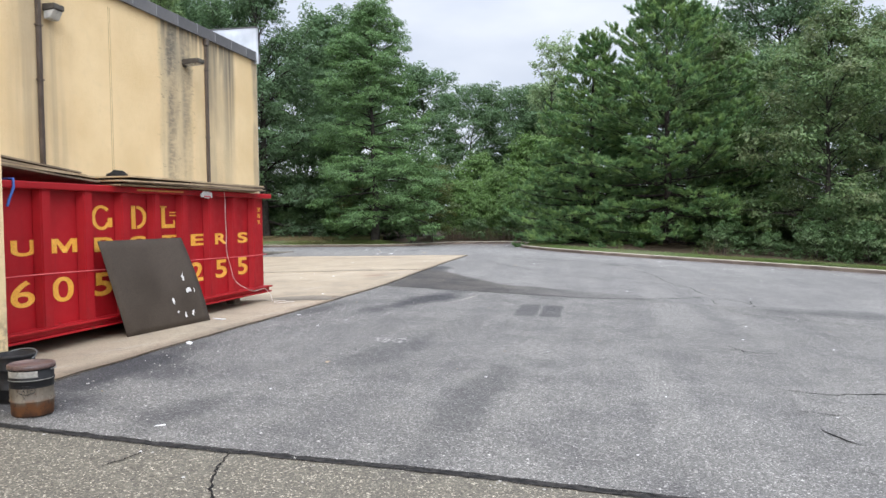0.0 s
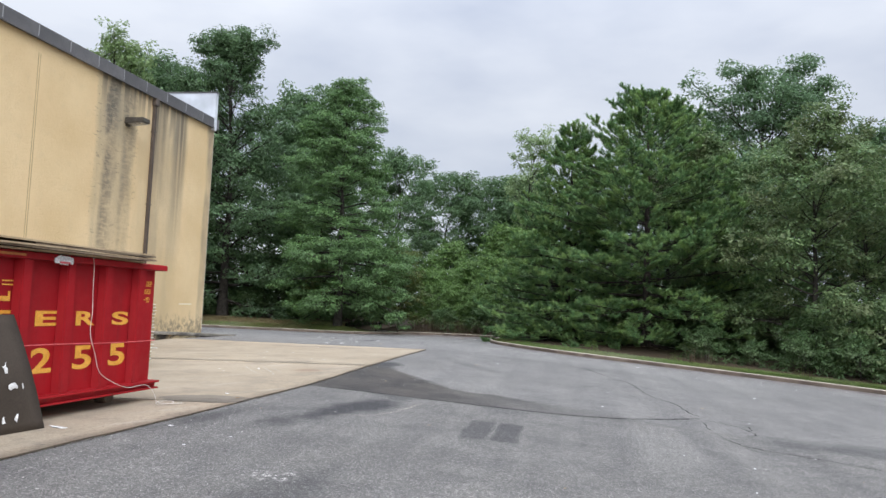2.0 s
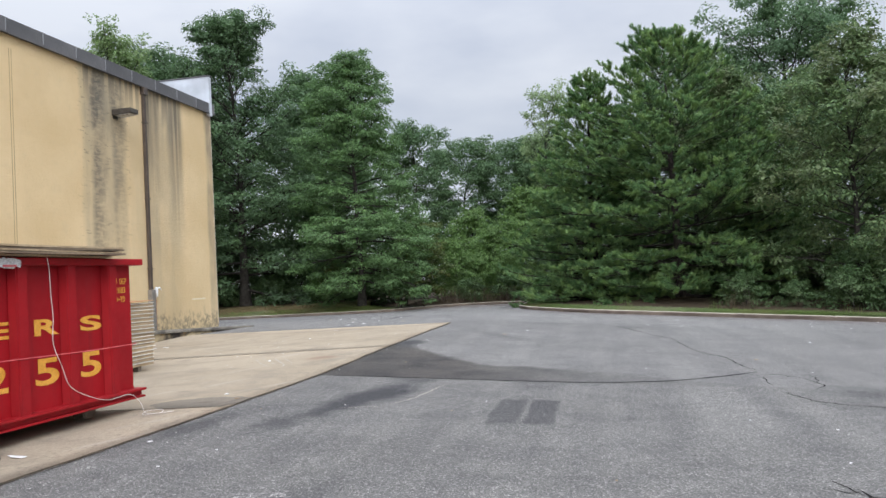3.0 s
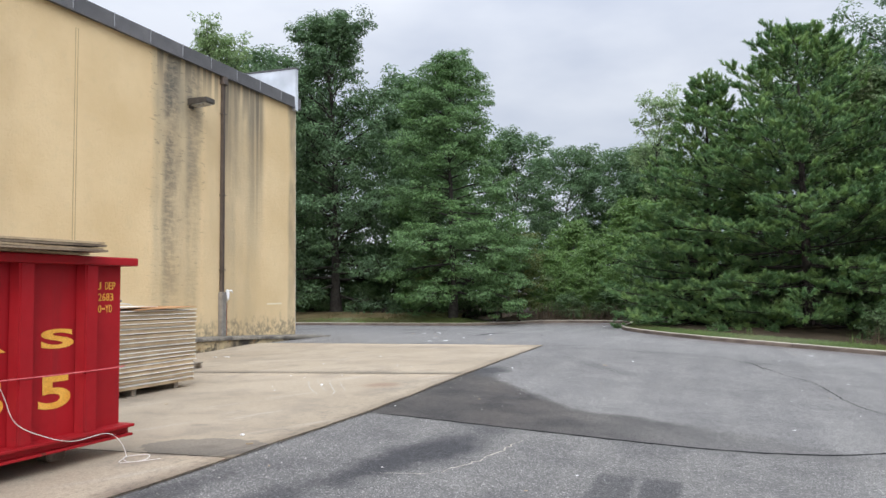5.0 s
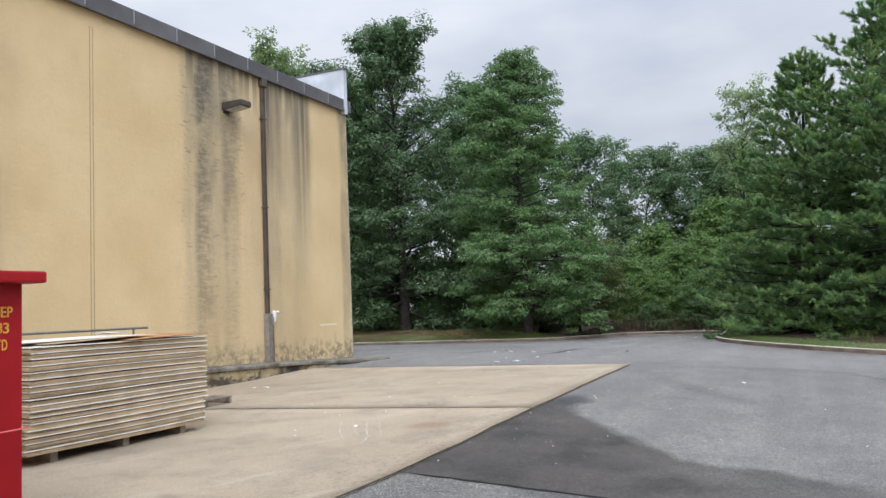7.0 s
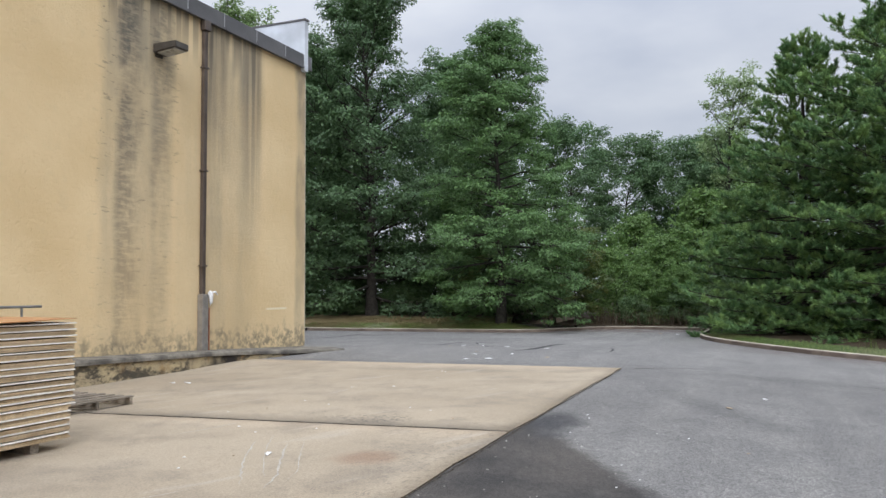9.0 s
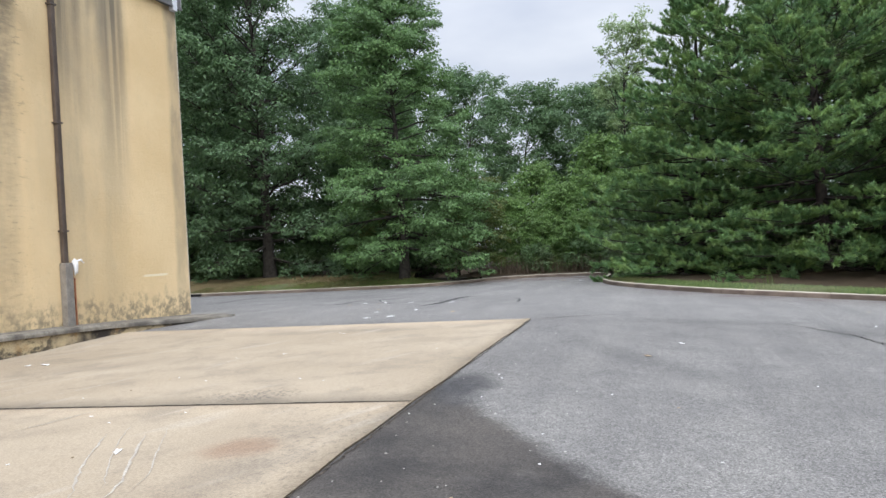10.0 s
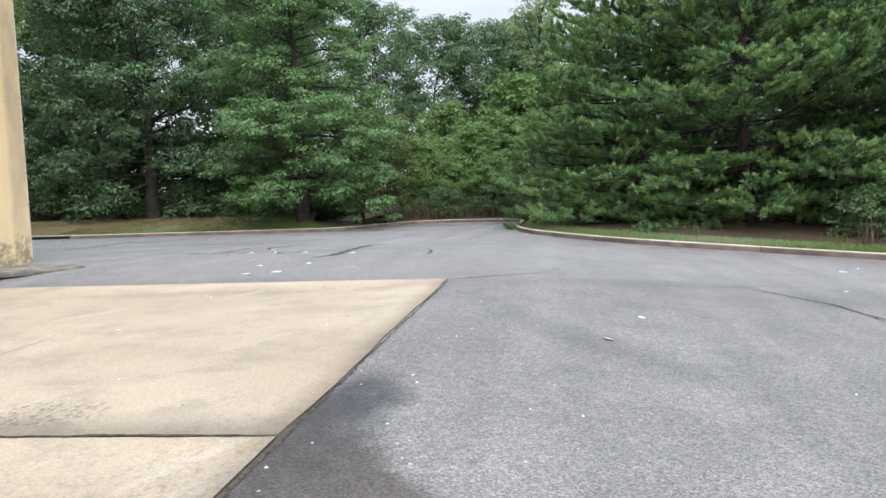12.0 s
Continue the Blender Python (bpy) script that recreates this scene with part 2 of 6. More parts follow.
def asphalt_material():
    n = Nodes("asphalt")
    x, y, z = n.xyz()
    big, mid, fine = n.noise(0.22, 4.0), n.noise(1.3, 5.0, 0.6), n.noise(62.0, 3.0, 0.75)
    cell = n.node("ShaderNodeTexVoronoi", Vector=n.co, Scale=105.0)
    grit = n.node("ShaderNodeSeparateXYZ", Vector=cell.outputs["Color"]).outputs[0]
    col = n.mix(n.ramp(big, 0.3, 0.7), (0.150, 0.143, 0.133), (0.190, 0.182, 0.169))
    col = n.mix(n.math("MULTIPLY", n.ramp(mid, 0.40, 0.70), 0.62), col, (0.108, 0.103, 0.100))
    lanes = n.noise(1.0, 5.0, 0.6, (1.5, 0.10, 1.0))
    col = n.mix(1.0, col, n.mix(n.ramp(lanes, 0.32, 0.68), (0.86, 0.86, 0.87), (1.10, 1.10, 1.09)), "MULTIPLY")
    # older, browner paving south of the seam
    old = n.ramp(n.math("ADD", y, n.math("MULTIPLY", x, 0.045)), 4.31, 4.25)
    col = n.mix(n.math("MULTIPLY", old, 0.85), col, n.mix(mid, (0.120, 0.106, 0.080), (0.170, 0.152, 0.116)))
    # newer, darker paving beyond the second seam, soaked with oil beside the slab
    wob = n.noise(1.1, 6.0, 0.62)
    wob2 = n.noise(0.75, 8.0, 0.66)
    edge = n.math("MINIMUM", n.math("ADD", x, n.math("MULTIPLY", n.math("SUBTRACT", y, 14.3), 0.95)), n.math("ADD", x, n.math("MULTIPLY", n.math("SUBTRACT", y, 12.88), 0.652)))
    edge = n.math("MINIMUM", edge, n.math("ADD", n.math("MULTIPLY", n.math("SUBTRACT", x, 1.2), 0.4), n.math("MULTIPLY", n.math("SUBTRACT", y, 15.0), 0.93)))
    edge = n.math("ADD", edge, n.math("ADD", n.math("MULTIPLY", n.math("SUBTRACT", wob2, 0.5), 1.3), n.math("MULTIPLY", n.math("SUBTRACT", fine, 0.5), 0.25)))
    beyond = n.ramp(n.math("ADD", y, n.math("MULTIPLY", x, 0.03)), 14.42, 14.47)
    soak = n.math("MULTIPLY", n.math("MULTIPLY", n.ramp(edge, 0.10, -0.22), beyond), n.math("MULTIPLY", n.ramp(y, 20.6, 20.0), n.ramp(n.math("ADD", x, n.math("MULTIPLY", wob, 1.6)), -1.8, 1.6, 1.0, 0.30)))
    # paler beyond the seams: the sheen at a grazing view, mixed into the colour
    far_sheen = n.math("ADD", n.math("MULTIPLY", beyond, 0.13), n.ramp(n.math("ADD", y, n.math("MULTIPLY", mid, 1.5)), 25.6, 27.2, 0.0, 0.10))
    col = n.mix(far_sheen, col, (0.40, 0.385, 0.365))
    col = n.mix(n.math("MULTIPLY", soak, n.ramp(wob, 0.3, 0.6, 0.97, 0.86)), col, n.mix(n.ramp(wob, 0.3, 0.7), (0.027, 0.024, 0.022), (0.066, 0.054, 0.044)))
    blots = None
    for blot in ((-2.9, 12.6, 0.38, 2.1, -14, 1.0), (-2.2, 8.0, 0.35, 1.5, -10, 0.5), (-0.95, 6.2, 0.26, 2.1, -4, 0.5), (-0.55, 7.9, 0.25, 0.35, 0, 0.35),
                 (-4.35, 6.4, 0.50, 1.7, 0, 1.0), (-3.0, 5.2, 0.22, 0.8, -8, 0.55), (-4.0, 6.3, 0.5, 0.5, 0, 0.7), (-4.3, 5.1, 0.7, 0.55, 0, 0.85), (-4.05, 10.9, 0.3, 0.8, -8, 0.7), (-3.85, 19.1, 0.30, 0.9, 4, 0.9), (4.2, 14.2, 1.9, 0.7, -5, 0.5), (-2.4, 21.5, 0.35, 2.4, 30, 0.22), (-1.2, 25.5, 1.5, 0.5, 10, 0.25), (0.8, 24.5, 0.5, 0.5, 0, 0.3), (-9, 31, 3.0, 0.6, 5, 0.2),
                 (-16, 45.9, 9.0, 0.55, -2, 0.55), (-13, 36, 4.0, 0.8, 4, 0.25)):
        m = n.math("MULTIPLY", stain(n, x, y, *blot[:5], wob), blot[5])
        blots = m if blots is None else n.math("MAXIMUM", blots, m)
    for x0, x1, y0, y1 in ((-1.19, -0.87, 11.5, 12.95), (-0.80, -0.49, 11.5, 12.95)):
        xs, ys = n.math("ADD", x, n.math("MULTIPLY", n.math("SUBTRACT", mid, 0.5), 0.15)), n.math("ADD", y, n.math("MULTIPLY", n.math("SUBTRACT", wob, 0.5), 0.5))
        m = n.math("MULTIPLY", n.math("MULTIPLY", n.ramp(xs, x0 - 0.03, x0 + 0.03), n.ramp(xs, x1 + 0.03, x1 - 0.03)), n.math("MULTIPLY", n.ramp(ys, y0 - 0.1, y0 + 0.1), n.ramp(ys, y1 + 0.1, y1 - 0.1)))
        blots = n.math("MAXIMUM", blots, n.math("MULTIPLY", m, 0.62))
    col = n.mix(blots, col, (0.046, 0.045, 0.047))
    pale = n.math("MAXIMUM", n.math("MULTIPLY", stain(n, x, y, -2.35, 8.75, 0.30, 0.24, 0, n.noise(6.0, 6.0, 0.7)), n.ramp(n.noise(17.0, 6.0, 0.7), 0.50, 0.60)), n.math("MULTIPLY", n.ramp(n.noise(0.5, 6.0, 0.65), 0.60, 0.75), 0.14))
    col = n.mix(n.math("MULTIPLY", pale, 0.85), col, (0.42, 0.40, 0.375))
    # leaf dust along the far kerb and in the bay
    dust = n.math("MULTIPLY", n.ramp(y, 46.5, 49.5), n.ramp(mid, 0.35, 0.6))
    col = n.mix(n.math("MULTIPLY", dust, 0.6), col, (0.12, 0.075, 0.05))
    rake = n.math("ADD", y, n.math("MULTIPLY", x, 0.52))
    edge_dust = n.math("MULTIPLY", n.math("MULTIPLY", n.ramp(rake, 31.5, 35.0), n.ramp(x, -4.5, 0.0)), n.ramp(mid, 0.30, 0.62))
    col = n.mix(n.math("MULTIPLY", edge_dust, 0.65), col, (0.135, 0.098, 0.086))
    speck = n.math("MULTIPLY", n.math("ADD", n.ramp(grit, 0.0, 0.9, 0.52, 1.22, False), n.math("MULTIPLY", n.ramp(grit, 0.87, 0.99, 0.0, 1.15), n.math("ADD", n.math("SUBTRACT", 1.0, n.math("MULTIPLY", beyond, 0.80)), n.math("MULTIPLY", old, 0.7)))), n.ramp(n.noise(13.0, 5.0, 0.8), 0.32, 0.68, 0.86, 1.12))
    col = n.mix(1.0, col, n.node("ShaderNodeCombineColor", Red=speck, Green=speck, Blue=speck).outputs[0], "MULTIPLY")
    col = n.mix(n.ramp(beyond, 0, 1, 0.5, 0.34), col, n.mix(n.ramp(fine, 0.35, 0.65), (0.46, 0.46, 0.46), (1.52, 1.51, 1.48)), "MULTIPLY")
    n.bump(n.math("ADD", grit, fine), 0.7, 0.005)
    return n.done(col, n.ramp(soak, 0, 1, 0.88, 0.72), 0.0, 0.35)


def concrete_material():
    n = Nodes("slab_concrete")
    x, y, z = n.xyz()
    big, mid, fine = n.noise(0.35, 5.0), n.noise(1.6, 6.0, 0.65), n.noise(55.0, 3.0, 0.7)
    col = n.mix(n.ramp(big, 0.3, 0.7), (0.318, 0.258, 0.182), (0.386, 0.318, 0.230))
    col = n.mix(n.math("MULTIPLY", n.ramp(mid, 0.46, 0.68), 0.42), col, (0.190, 0.162, 0.128))
    wob = n.noise(1.4, 6.0, 0.65)
    m = None
    for blot in ((-4.75, 16.3, 0.34, 0.50, 0, 0.3), (-8.5, 15.3, 2.0, 0.8, 0, 0.3), (-5.6, 13.4, 0.2, 0.12, 0, 0.5), (-6.5, 11.0, 1.0, 2.0, 0, 0.3), (-7.5, 24.0, 2.5, 0.3, 0, 0.25), (-9.6, 21.0, 1.4, 0.5, 10, 0.25), (-5.4, 22.6, 0.8, 0.4, 0, 0.2)):
        k = n.math("MULTIPLY", stain(n, x, y, *blot[:5], wob), blot[5])
        m = k if m is None else n.math("MAXIMUM", m, k)
    col = n.mix(m, col, (0.135, 0.112, 0.088))
    # dried puddle beside the dumpster, with a crisp rim and a darker heart
    d = n.math("SQRT", n.math("ADD", n.math("POWER", n.math("DIVIDE", n.math("ABSOLUTE", n.math("ADD", x, 4.74)), 0.60), 2.0), n.math("POWER", n.math("DIVIDE", n.math("ABSOLUTE", n.math("SUBTRACT", y, 12.36)), 0.42), 2.0)))
    d = n.math("ADD", d, n.math("ADD", n.math("MULTIPLY", n.math("SUBTRACT", wob, 0.5), 0.9), n.math("MULTIPLY", n.math("SUBTRACT", n.noise(9.0, 5.0), 0.5), 0.25)))
    col = n.mix(n.ramp(d, 1.03, 0.97, 0.0, 0.62), col, (0.118, 0.105, 0.088))
    col = n.mix(n.ramp(d, 0.45, 0.05, 0.0, 0.6), col, (0.075, 0.055, 0.042))
    # rough spalled patch by the joint, and a rusty blush
    spall = n.math("MULTIPLY", stain(n, x, y, -5.9, 18.85, 0.75, 0.30, 0, wob), n.ramp(n.noise(24.0, 5.0, 0.75, (1.0, 0.6, 1.0)), 0.50, 0.58))
    col = n.mix(n.math("MULTIPLY", spall, 0.75), col, (0.105, 0.090, 0.072))
    col = n.mix(n.math("MULTIPLY", stain(n, x, y, -5.0, 16.95, 0.34, 0.30, 0, wob), 0.55), col, (0.215, 0.118, 0.070))
    edge = n.math("MULTIPLY", n.ramp(x, -5.6, -4.2), n.ramp(n.noise(16.0, 6.0, 0.78, (1.0, 0.7, 1.0)), 0.52, 0.60))
    col = n.mix(n.math("MULTIPLY", n.math("MULTIPLY", edge, n.ramp(y, 20.5, 17.5)), 0.5), col, (0.150, 0.125, 0.098))
    # tyre scuffs and pale scratches
    scr = n.noise(0.9, 6.0, 0.6, (3.2, 0.5, 1.0), n.node("ShaderNodeMapping", Vector=n.co, Rotation=(0, 0, radians(24))).outputs[0])
    col = n.mix(n.math("MULTIPLY", n.ramp(scr, 0.57, 0.70), 0.42), col, (0.43, 0.38, 0.31))
    pits = n.ramp(n.noise(21.0, 5.0, 0.75, (0.6, 1.0, 1.0)), 0.61, 0.66)
    col = n.mix(n.math("MULTIPLY", n.math("MULTIPLY", pits, n.ramp(mid, 0.42, 0.6)), 0.7), col, (0.15, 0.125, 0.10))
    col = n.mix(0.42, col, n.mix(n.ramp(fine, 0.34, 0.66), (0.62, 0.62, 0.62), (1.34, 1.34, 1.34)), "MULTIPLY")
    n.bump(n.math("ADD", fine, mid), 0.3, 0.004)
    return n.done(col, 0.86, 0.0, 0.35)


def stucco_material():
    n = Nodes("painted_block_wall")
    x, y, z = n.xyz()
    big, mid, fine = n.noise(0.45, 4.0), n.noise(3.2, 5.0, 0.6), n.noise(38.0, 4.0, 0.65)
    col = n.mix(n.ramp(big, 0.3, 0.7), (0.640, 0.472, 0.255), (0.732, 0.560, 0.325))
    col = n.mix(n.math("MULTIPLY", n.ramp(mid, 0.52, 0.75), 0.25), col, (0.57, 0.45, 0.27))
    # rain streaks under the worn eaves, sharp at the sides and fading downwards
    soft = n.noise(1.0, 4.0, 0.55, (1.0, 1.6, 0.10))
    drips = n.noise(1.0, 5.0, 0.6, (1.0, 4.6, 0.11))
    fleck = n.noise(1.0, 6.0, 0.68, (1.0, 3.2, 13.0))
    cloud = n.noise(1.0, 5.0, 0.62, (1.0, 1.8, 0.8))
    yy = n.math("ADD", y, n.math("MULTIPLY", n.math("SUBTRACT", n.noise(1.0, 4.0, 0.6, (1.0, 1.0, 0.45)), 0.5), 0.42))

    def lane(y0, y1, y2, y3, z0, z1, a, b):
        return n.math("MULTIPLY", n.math("MULTIPLY", n.ramp(yy, y0, y1), n.ramp(yy, y3, y2)), n.ramp(z, z0, z1, a, b, False))

    film = n.math("MAXIMUM", lane(21.45, 21.75, 23.2, 23.75, 1.0, 6.6, 0.22, 0.80), n.math("MAXIMUM", lane(24.25, 24.6, 25.9, 26.7, 0.8, 6.8, 0.34, 0.86), lane(23.4, 23.8, 24.2, 24.6, 1.0, 7.0, 0.15, 0.45)))
    film = n.math("MULTIPLY", film, n.math("MULTIPLY", n.ramp(soft, 0.36, 0.62, 0.55, 1.0), n.ramp(cloud, 0.32, 0.62, 0.62, 1.0)))
    col = n.mix(film, col, (0.270, 0.238, 0.172))
    # black growth: flecked along the courses, with drips below the coping
    core = n.math("MAXIMUM", lane(21.85, 22.12, 22.34, 22.75, 1.4, 7.2, 0.42, 1.0), n.math("MULTIPLY", lane(22.75, 23.0, 23.2, 23.65, 2.6, 6.4, 0.25, 0.85), 0.8))
    black = n.math("MULTIPLY", n.math("MULTIPLY", core, n.ramp(cloud, 0.34, 0.58, 0.45, 0.95)), n.ramp(fleck, 0.40, 0.56, 0.42, 0.92))
    flecks = n.math("MULTIPLY", lane(21.3, 21.6, 23.4, 23.9, 1.0, 7.0, 0.45, 0.95), n.ramp(fleck, 0.585, 0.64, 0.0, 0.62))
    lanes = n.math("MAXIMUM", lane(24.55, 24.7, 25.0, 25.35, 4.2, 7.2, 0.0, 0.85), lane(25.6, 26.1, 26.3, 26.75, 2.6, 7.0, 0.0, 0.80))
    drip = n.math("MULTIPLY", lanes, n.ramp(drips, 0.36, 0.56, 0.42, 1.0))
    rim = n.math("MULTIPLY", lane(21.5, 21.8, 26.3, 26.5, 6.6, 7.7, 0.0, 0.75), n.ramp(drips, 0.42, 0.56))
    col = n.mix(n.math("MAXIMUM", n.math("MAXIMUM", black, flecks), n.math("MAXIMUM", drip, rim)), col, (0.092, 0.086, 0.074))
    end = n.math("MULTIPLY", n.math("MULTIPLY", n.ramp(yy, 28.0, 28.2), n.ramp(z, 0.5, 7.5, 0.5, 1.0, False)), n.ramp(cloud, 0.35, 0.6, 0.4, 0.85))
    far = n.math("MULTIPLY", n.math("MULTIPLY", n.ramp(yy, 15.0, 16.0), n.ramp(yy, 17.8, 16.6)), n.ramp(soft, 0.40, 0.65, 0.1, 0.6))
    col = n.mix(n.math("MULTIPLY", n.math("MAXIMUM", end, far), 0.85), col, (0.19, 0.165, 0.125))
    # damp and flaking at the foot
    foot = n.math("MULTIPLY", n.ramp(n.math("ADD", z, n.math("MULTIPLY", n.math("SUBTRACT", mid, 0.5), 1.1)), 0.98, 0.42), n.ramp(n.noise(5.2, 7.0, 0.74), 0.42, 0.58))
    col = n.mix(n.math("MULTIPLY", foot, 0.72), col, (0.135, 0.122, 0.092))
    scrape = n.math("MULTIPLY", n.math("MULTIPLY", n.ramp(y, 26.75, 26.9), n.ramp(y, 27.75, 27.6)), n.math("MULTIPLY", n.ramp(z, 1.19, 1.21), n.ramp(z, 1.26, 1.24)))
    col = n.mix(n.math("MULTIPLY", scrape, 0.8), col, (0.78, 0.70, 0.52))
    chips = n.ramp(n.noise(5.0, 6.0, 0.75), 0.70, 0.74)
    col = n.mix(n.math("MULTIPLY", chips, 0.35), col, (0.30, 0.24, 0.16))
    # block courses show faintly through the paint
    block = n.node("ShaderNodeTexBrick", Vector=n.node("ShaderNodeMapping", Vector=n.node("ShaderNodeCombineXYZ", X=y, Y=z, Z=x).outputs[0]).outputs[0], Scale=1.0)
    for k, v in (("Mortar Size", 0.006), ("Brick Width", 0.4), ("Row Height", 0.2), ("Mortar Smooth", 0.8)):
        block.inputs[k].default_value = v
    n.bump(n.math("ADD", n.math("MULTIPLY", block.outputs["Fac"], -0.18), n.math("ADD", n.math("MULTIPLY", n.noise(11.0, 5.0, 0.6), 1.6), n.math("ADD", fine, mid))), 0.8, 0.014)
    return n.done(col, 0.88, 0.0, 0.3)


def ledge_material():
    n = Nodes("stained_ledge_concrete")
    x, y, z = n.xyz()
    mid, fine, drip = n.noise(2.2, 6.0, 0.65), n.noise(45.0, 3.0, 0.7), n.noise(1.0, 7.0, 0.75, (1.0, 1.25, 2.2))
    col = n.mix(n.ramp(mid, 0.3, 0.7), (0.30, 0.245, 0.160), (0.52, 0.415, 0.245))
    col = n.mix(n.math("MULTIPLY", n.ramp(drip, 0.45, 0.56), 0.9), col, (0.046, 0.041, 0.033))
    outfall = n.math("MULTIPLY", n.math("MULTIPLY", n.ramp(y, 23.7, 24.0), n.ramp(y, 24.8, 24.5)), n.ramp(mid, 0.25, 0.5))
    col = n.mix(outfall, col, (0.035, 0.030, 0.026))
    col = n.mix(n.math("MULTIPLY", n.ramp(y, 25.4, 26.2), 0.75), col, (0.060, 0.054, 0.046))
    col = n.mix(n.math("MULTIPLY", n.ramp(n.noise(1.7, 6.0, 0.6), 0.60, 0.70), 0.5), col, (0.33, 0.20, 0.08))
    col = n.mix(0.4, col, n.mix(n.ramp(fine, 0.3, 0.7), (0.6, 0.6, 0.6), (1.3, 1.3, 1.3)), "MULTIPLY")
    n.bump(n.math("ADD", fine, mid), 0.5, 0.01)
    return n.done(col, 0.9, 0.0, 0.3)


def red_material():
    n = Nodes("red_steel")
    x, y, z = n.xyz()
    big, mid, fine = n.noise(0.9, 4.0), n.noise(7.0, 6.0, 0.65), n.noise(70.0, 3.0)
    col = n.mix(n.ramp(big, 0.3, 0.7), (0.285, 0.005, 0.009), (0.365, 0.008, 0.013))
    grime = n.math("MULTIPLY", n.ramp(n.noise(1.0, 6.0, 0.65, (2.0, 5.0, 0.5)), 0.52, 0.75), 0.45)
    col = n.mix(grime, col, (0.16, 0.012, 0.014))
    rust = n.ramp(n.math("ADD", mid, n.ramp(z, 0.55, 0.30, 0.0, 0.10)), 0.705, 0.735)
    col = n.mix(n.math("MULTIPLY", rust, 0.8), col, (0.085, 0.030, 0.016))
    n.bump(n.math("ADD", n.math("MULTIPLY", n.noise(2.2, 3.0), 2.0), fine), 0.25, 0.006)
    return n.done(col, n.ramp(mid, 0.3, 0.7, 0.48, 0.66), 0.0, 0.3)


def leaf_material(name, c1, c2, c3, back=0.35, rough=0.42, spread=0.45):
    """Leaves that scatter light from both sides; each one takes its own tone."""
    n = Nodes(name)
    rnd = n.t.nodes.new("ShaderNodeNewGeometry").outputs["Random Per Island"]
    tone = n.noise(spread, 3.0)
    col = n.mix(n.ramp(rnd, 0.0, 1.0, 0, 1, False), c1, c2)
    col = n.mix(n.ramp(tone, 0.42, 0.66), col, c3)
    val = n.ramp(n.math("FRACT", n.math("MULTIPLY", rnd, 17.3)), 0, 1, 0.72, 1.28, False)
    col = n.node("ShaderNodeHueSaturation", Color=col, Value=val).outputs[0]
    n.done(col, rough, 0.0, 0.5)
    tr = n.node("ShaderNodeBsdfTranslucent", Color=col)
    mixer = n.node("ShaderNodeMixShader")
    mixer.inputs[0].default_value = back
    n.t.links.new(n.b.outputs[0], mixer.inputs[1])
    n.t.links.new(tr.outputs[0], mixer.inputs[2])
    n.t.links.new(mixer.outputs[0], n.t.nodes["Material Output"].inputs["Surface"])
    return n.m


def soil_material():
    n = Nodes("verge_soil")
    x, y, z = n.xyz()
    mid, fine = n.noise(0.8, 5.0), n.noise(14.0, 5.0, 0.7)
    green = n.mix(n.ramp(fine, 0.3, 0.7), (0.045, 0.075, 0.022), (0.105, 0.125, 0.040))
    dry = n.mix(n.ramp(fine, 0.3, 0.7), (0.115, 0.085, 0.040), (0.205, 0.160, 0.080))
    west = n.ramp(n.math("ADD", x, n.math("MULTIPLY", n.math("SUBTRACT", mid, 0.5), 9.0)), -15.5, -19.0)
    col = n.mix(west, green, dry)
    litter = n.mix(n.ramp(fine, 0.3, 0.7), (0.035, 0.026, 0.016), (0.075, 0.052, 0.030))
    far = n.ramp(n.math("ADD", y, n.math("MULTIPLY", x, 0.49)), 37.2, 38.2)
    woods = n.math("MAXIMUM", n.math("MULTIPLY", far, n.ramp(x, -6.0, -3.0)), n.math("MAXIMUM", n.ramp(y, 50.2, 51.5), n.ramp(y, 25.0, 20.0)))
    col = n.mix(woods, col, litter)
    n.bump(fine, 0.7, 0.03)
    return n.done(col, 0.95, 0.0, 0.2)


def pail_material():
    n = Nodes("stained_pail")
    x, y, z = n.xyz()
    run = n.noise(1.0, 6.0, 0.65, (16.0, 16.0, 5.0))
    h = n.math("ADD", z, n.math("MULTIPLY", n.math("SUBTRACT", run, 0.5), 0.16))
    col = n.mix(n.ramp(run, 0.3, 0.7), (0.078, 0.064, 0.048), (0.150, 0.125, 0.095))
    col = n.mix(n.ramp(h, 0.24, 0.17), col, (0.135, 0.056, 0.022))
    col = n.mix(n.ramp(h, 0.17, 0.10), col, (0.045, 0.022, 0.014))
    col = n.mix(n.ramp(n.noise(24.0, 5.0, 0.7), 0.56, 0.66), col, (0.060, 0.030, 0.018))
    col = n.mix(n.ramp(z, 0.315, 0.319), col, (0.012, 0.012, 0.013))
    n.bump(run, 0.2, 0.004)
    return n.done(col, n.ramp(run, 0.3, 0.7, 0.45, 0.7), 0.0, 0.25)


M_ASPHALT, M_SLAB, M_WALL, M_LEDGE, M_RED, M_SOIL = asphalt_material(), concrete_material(), stucco_material(), ledge_material(), red_material(), soil_material()
M_SCRAPE = plain("slab_scrape_chalk", (0.36, 0.32, 0.26), (0.46, 0.42, 0.35), 0.9, scale=9.0)
M_CAP = plain("ledge_cap_concrete", (0.085, 0.076, 0.064), (0.27, 0.245, 0.20), 0.9, scale=2.6, spec=0.3)
M_JOINT = plain("wall_sealant", (0.40, 0.30, 0.165), (0.50, 0.38, 0.21), 0.9, scale=2.0)
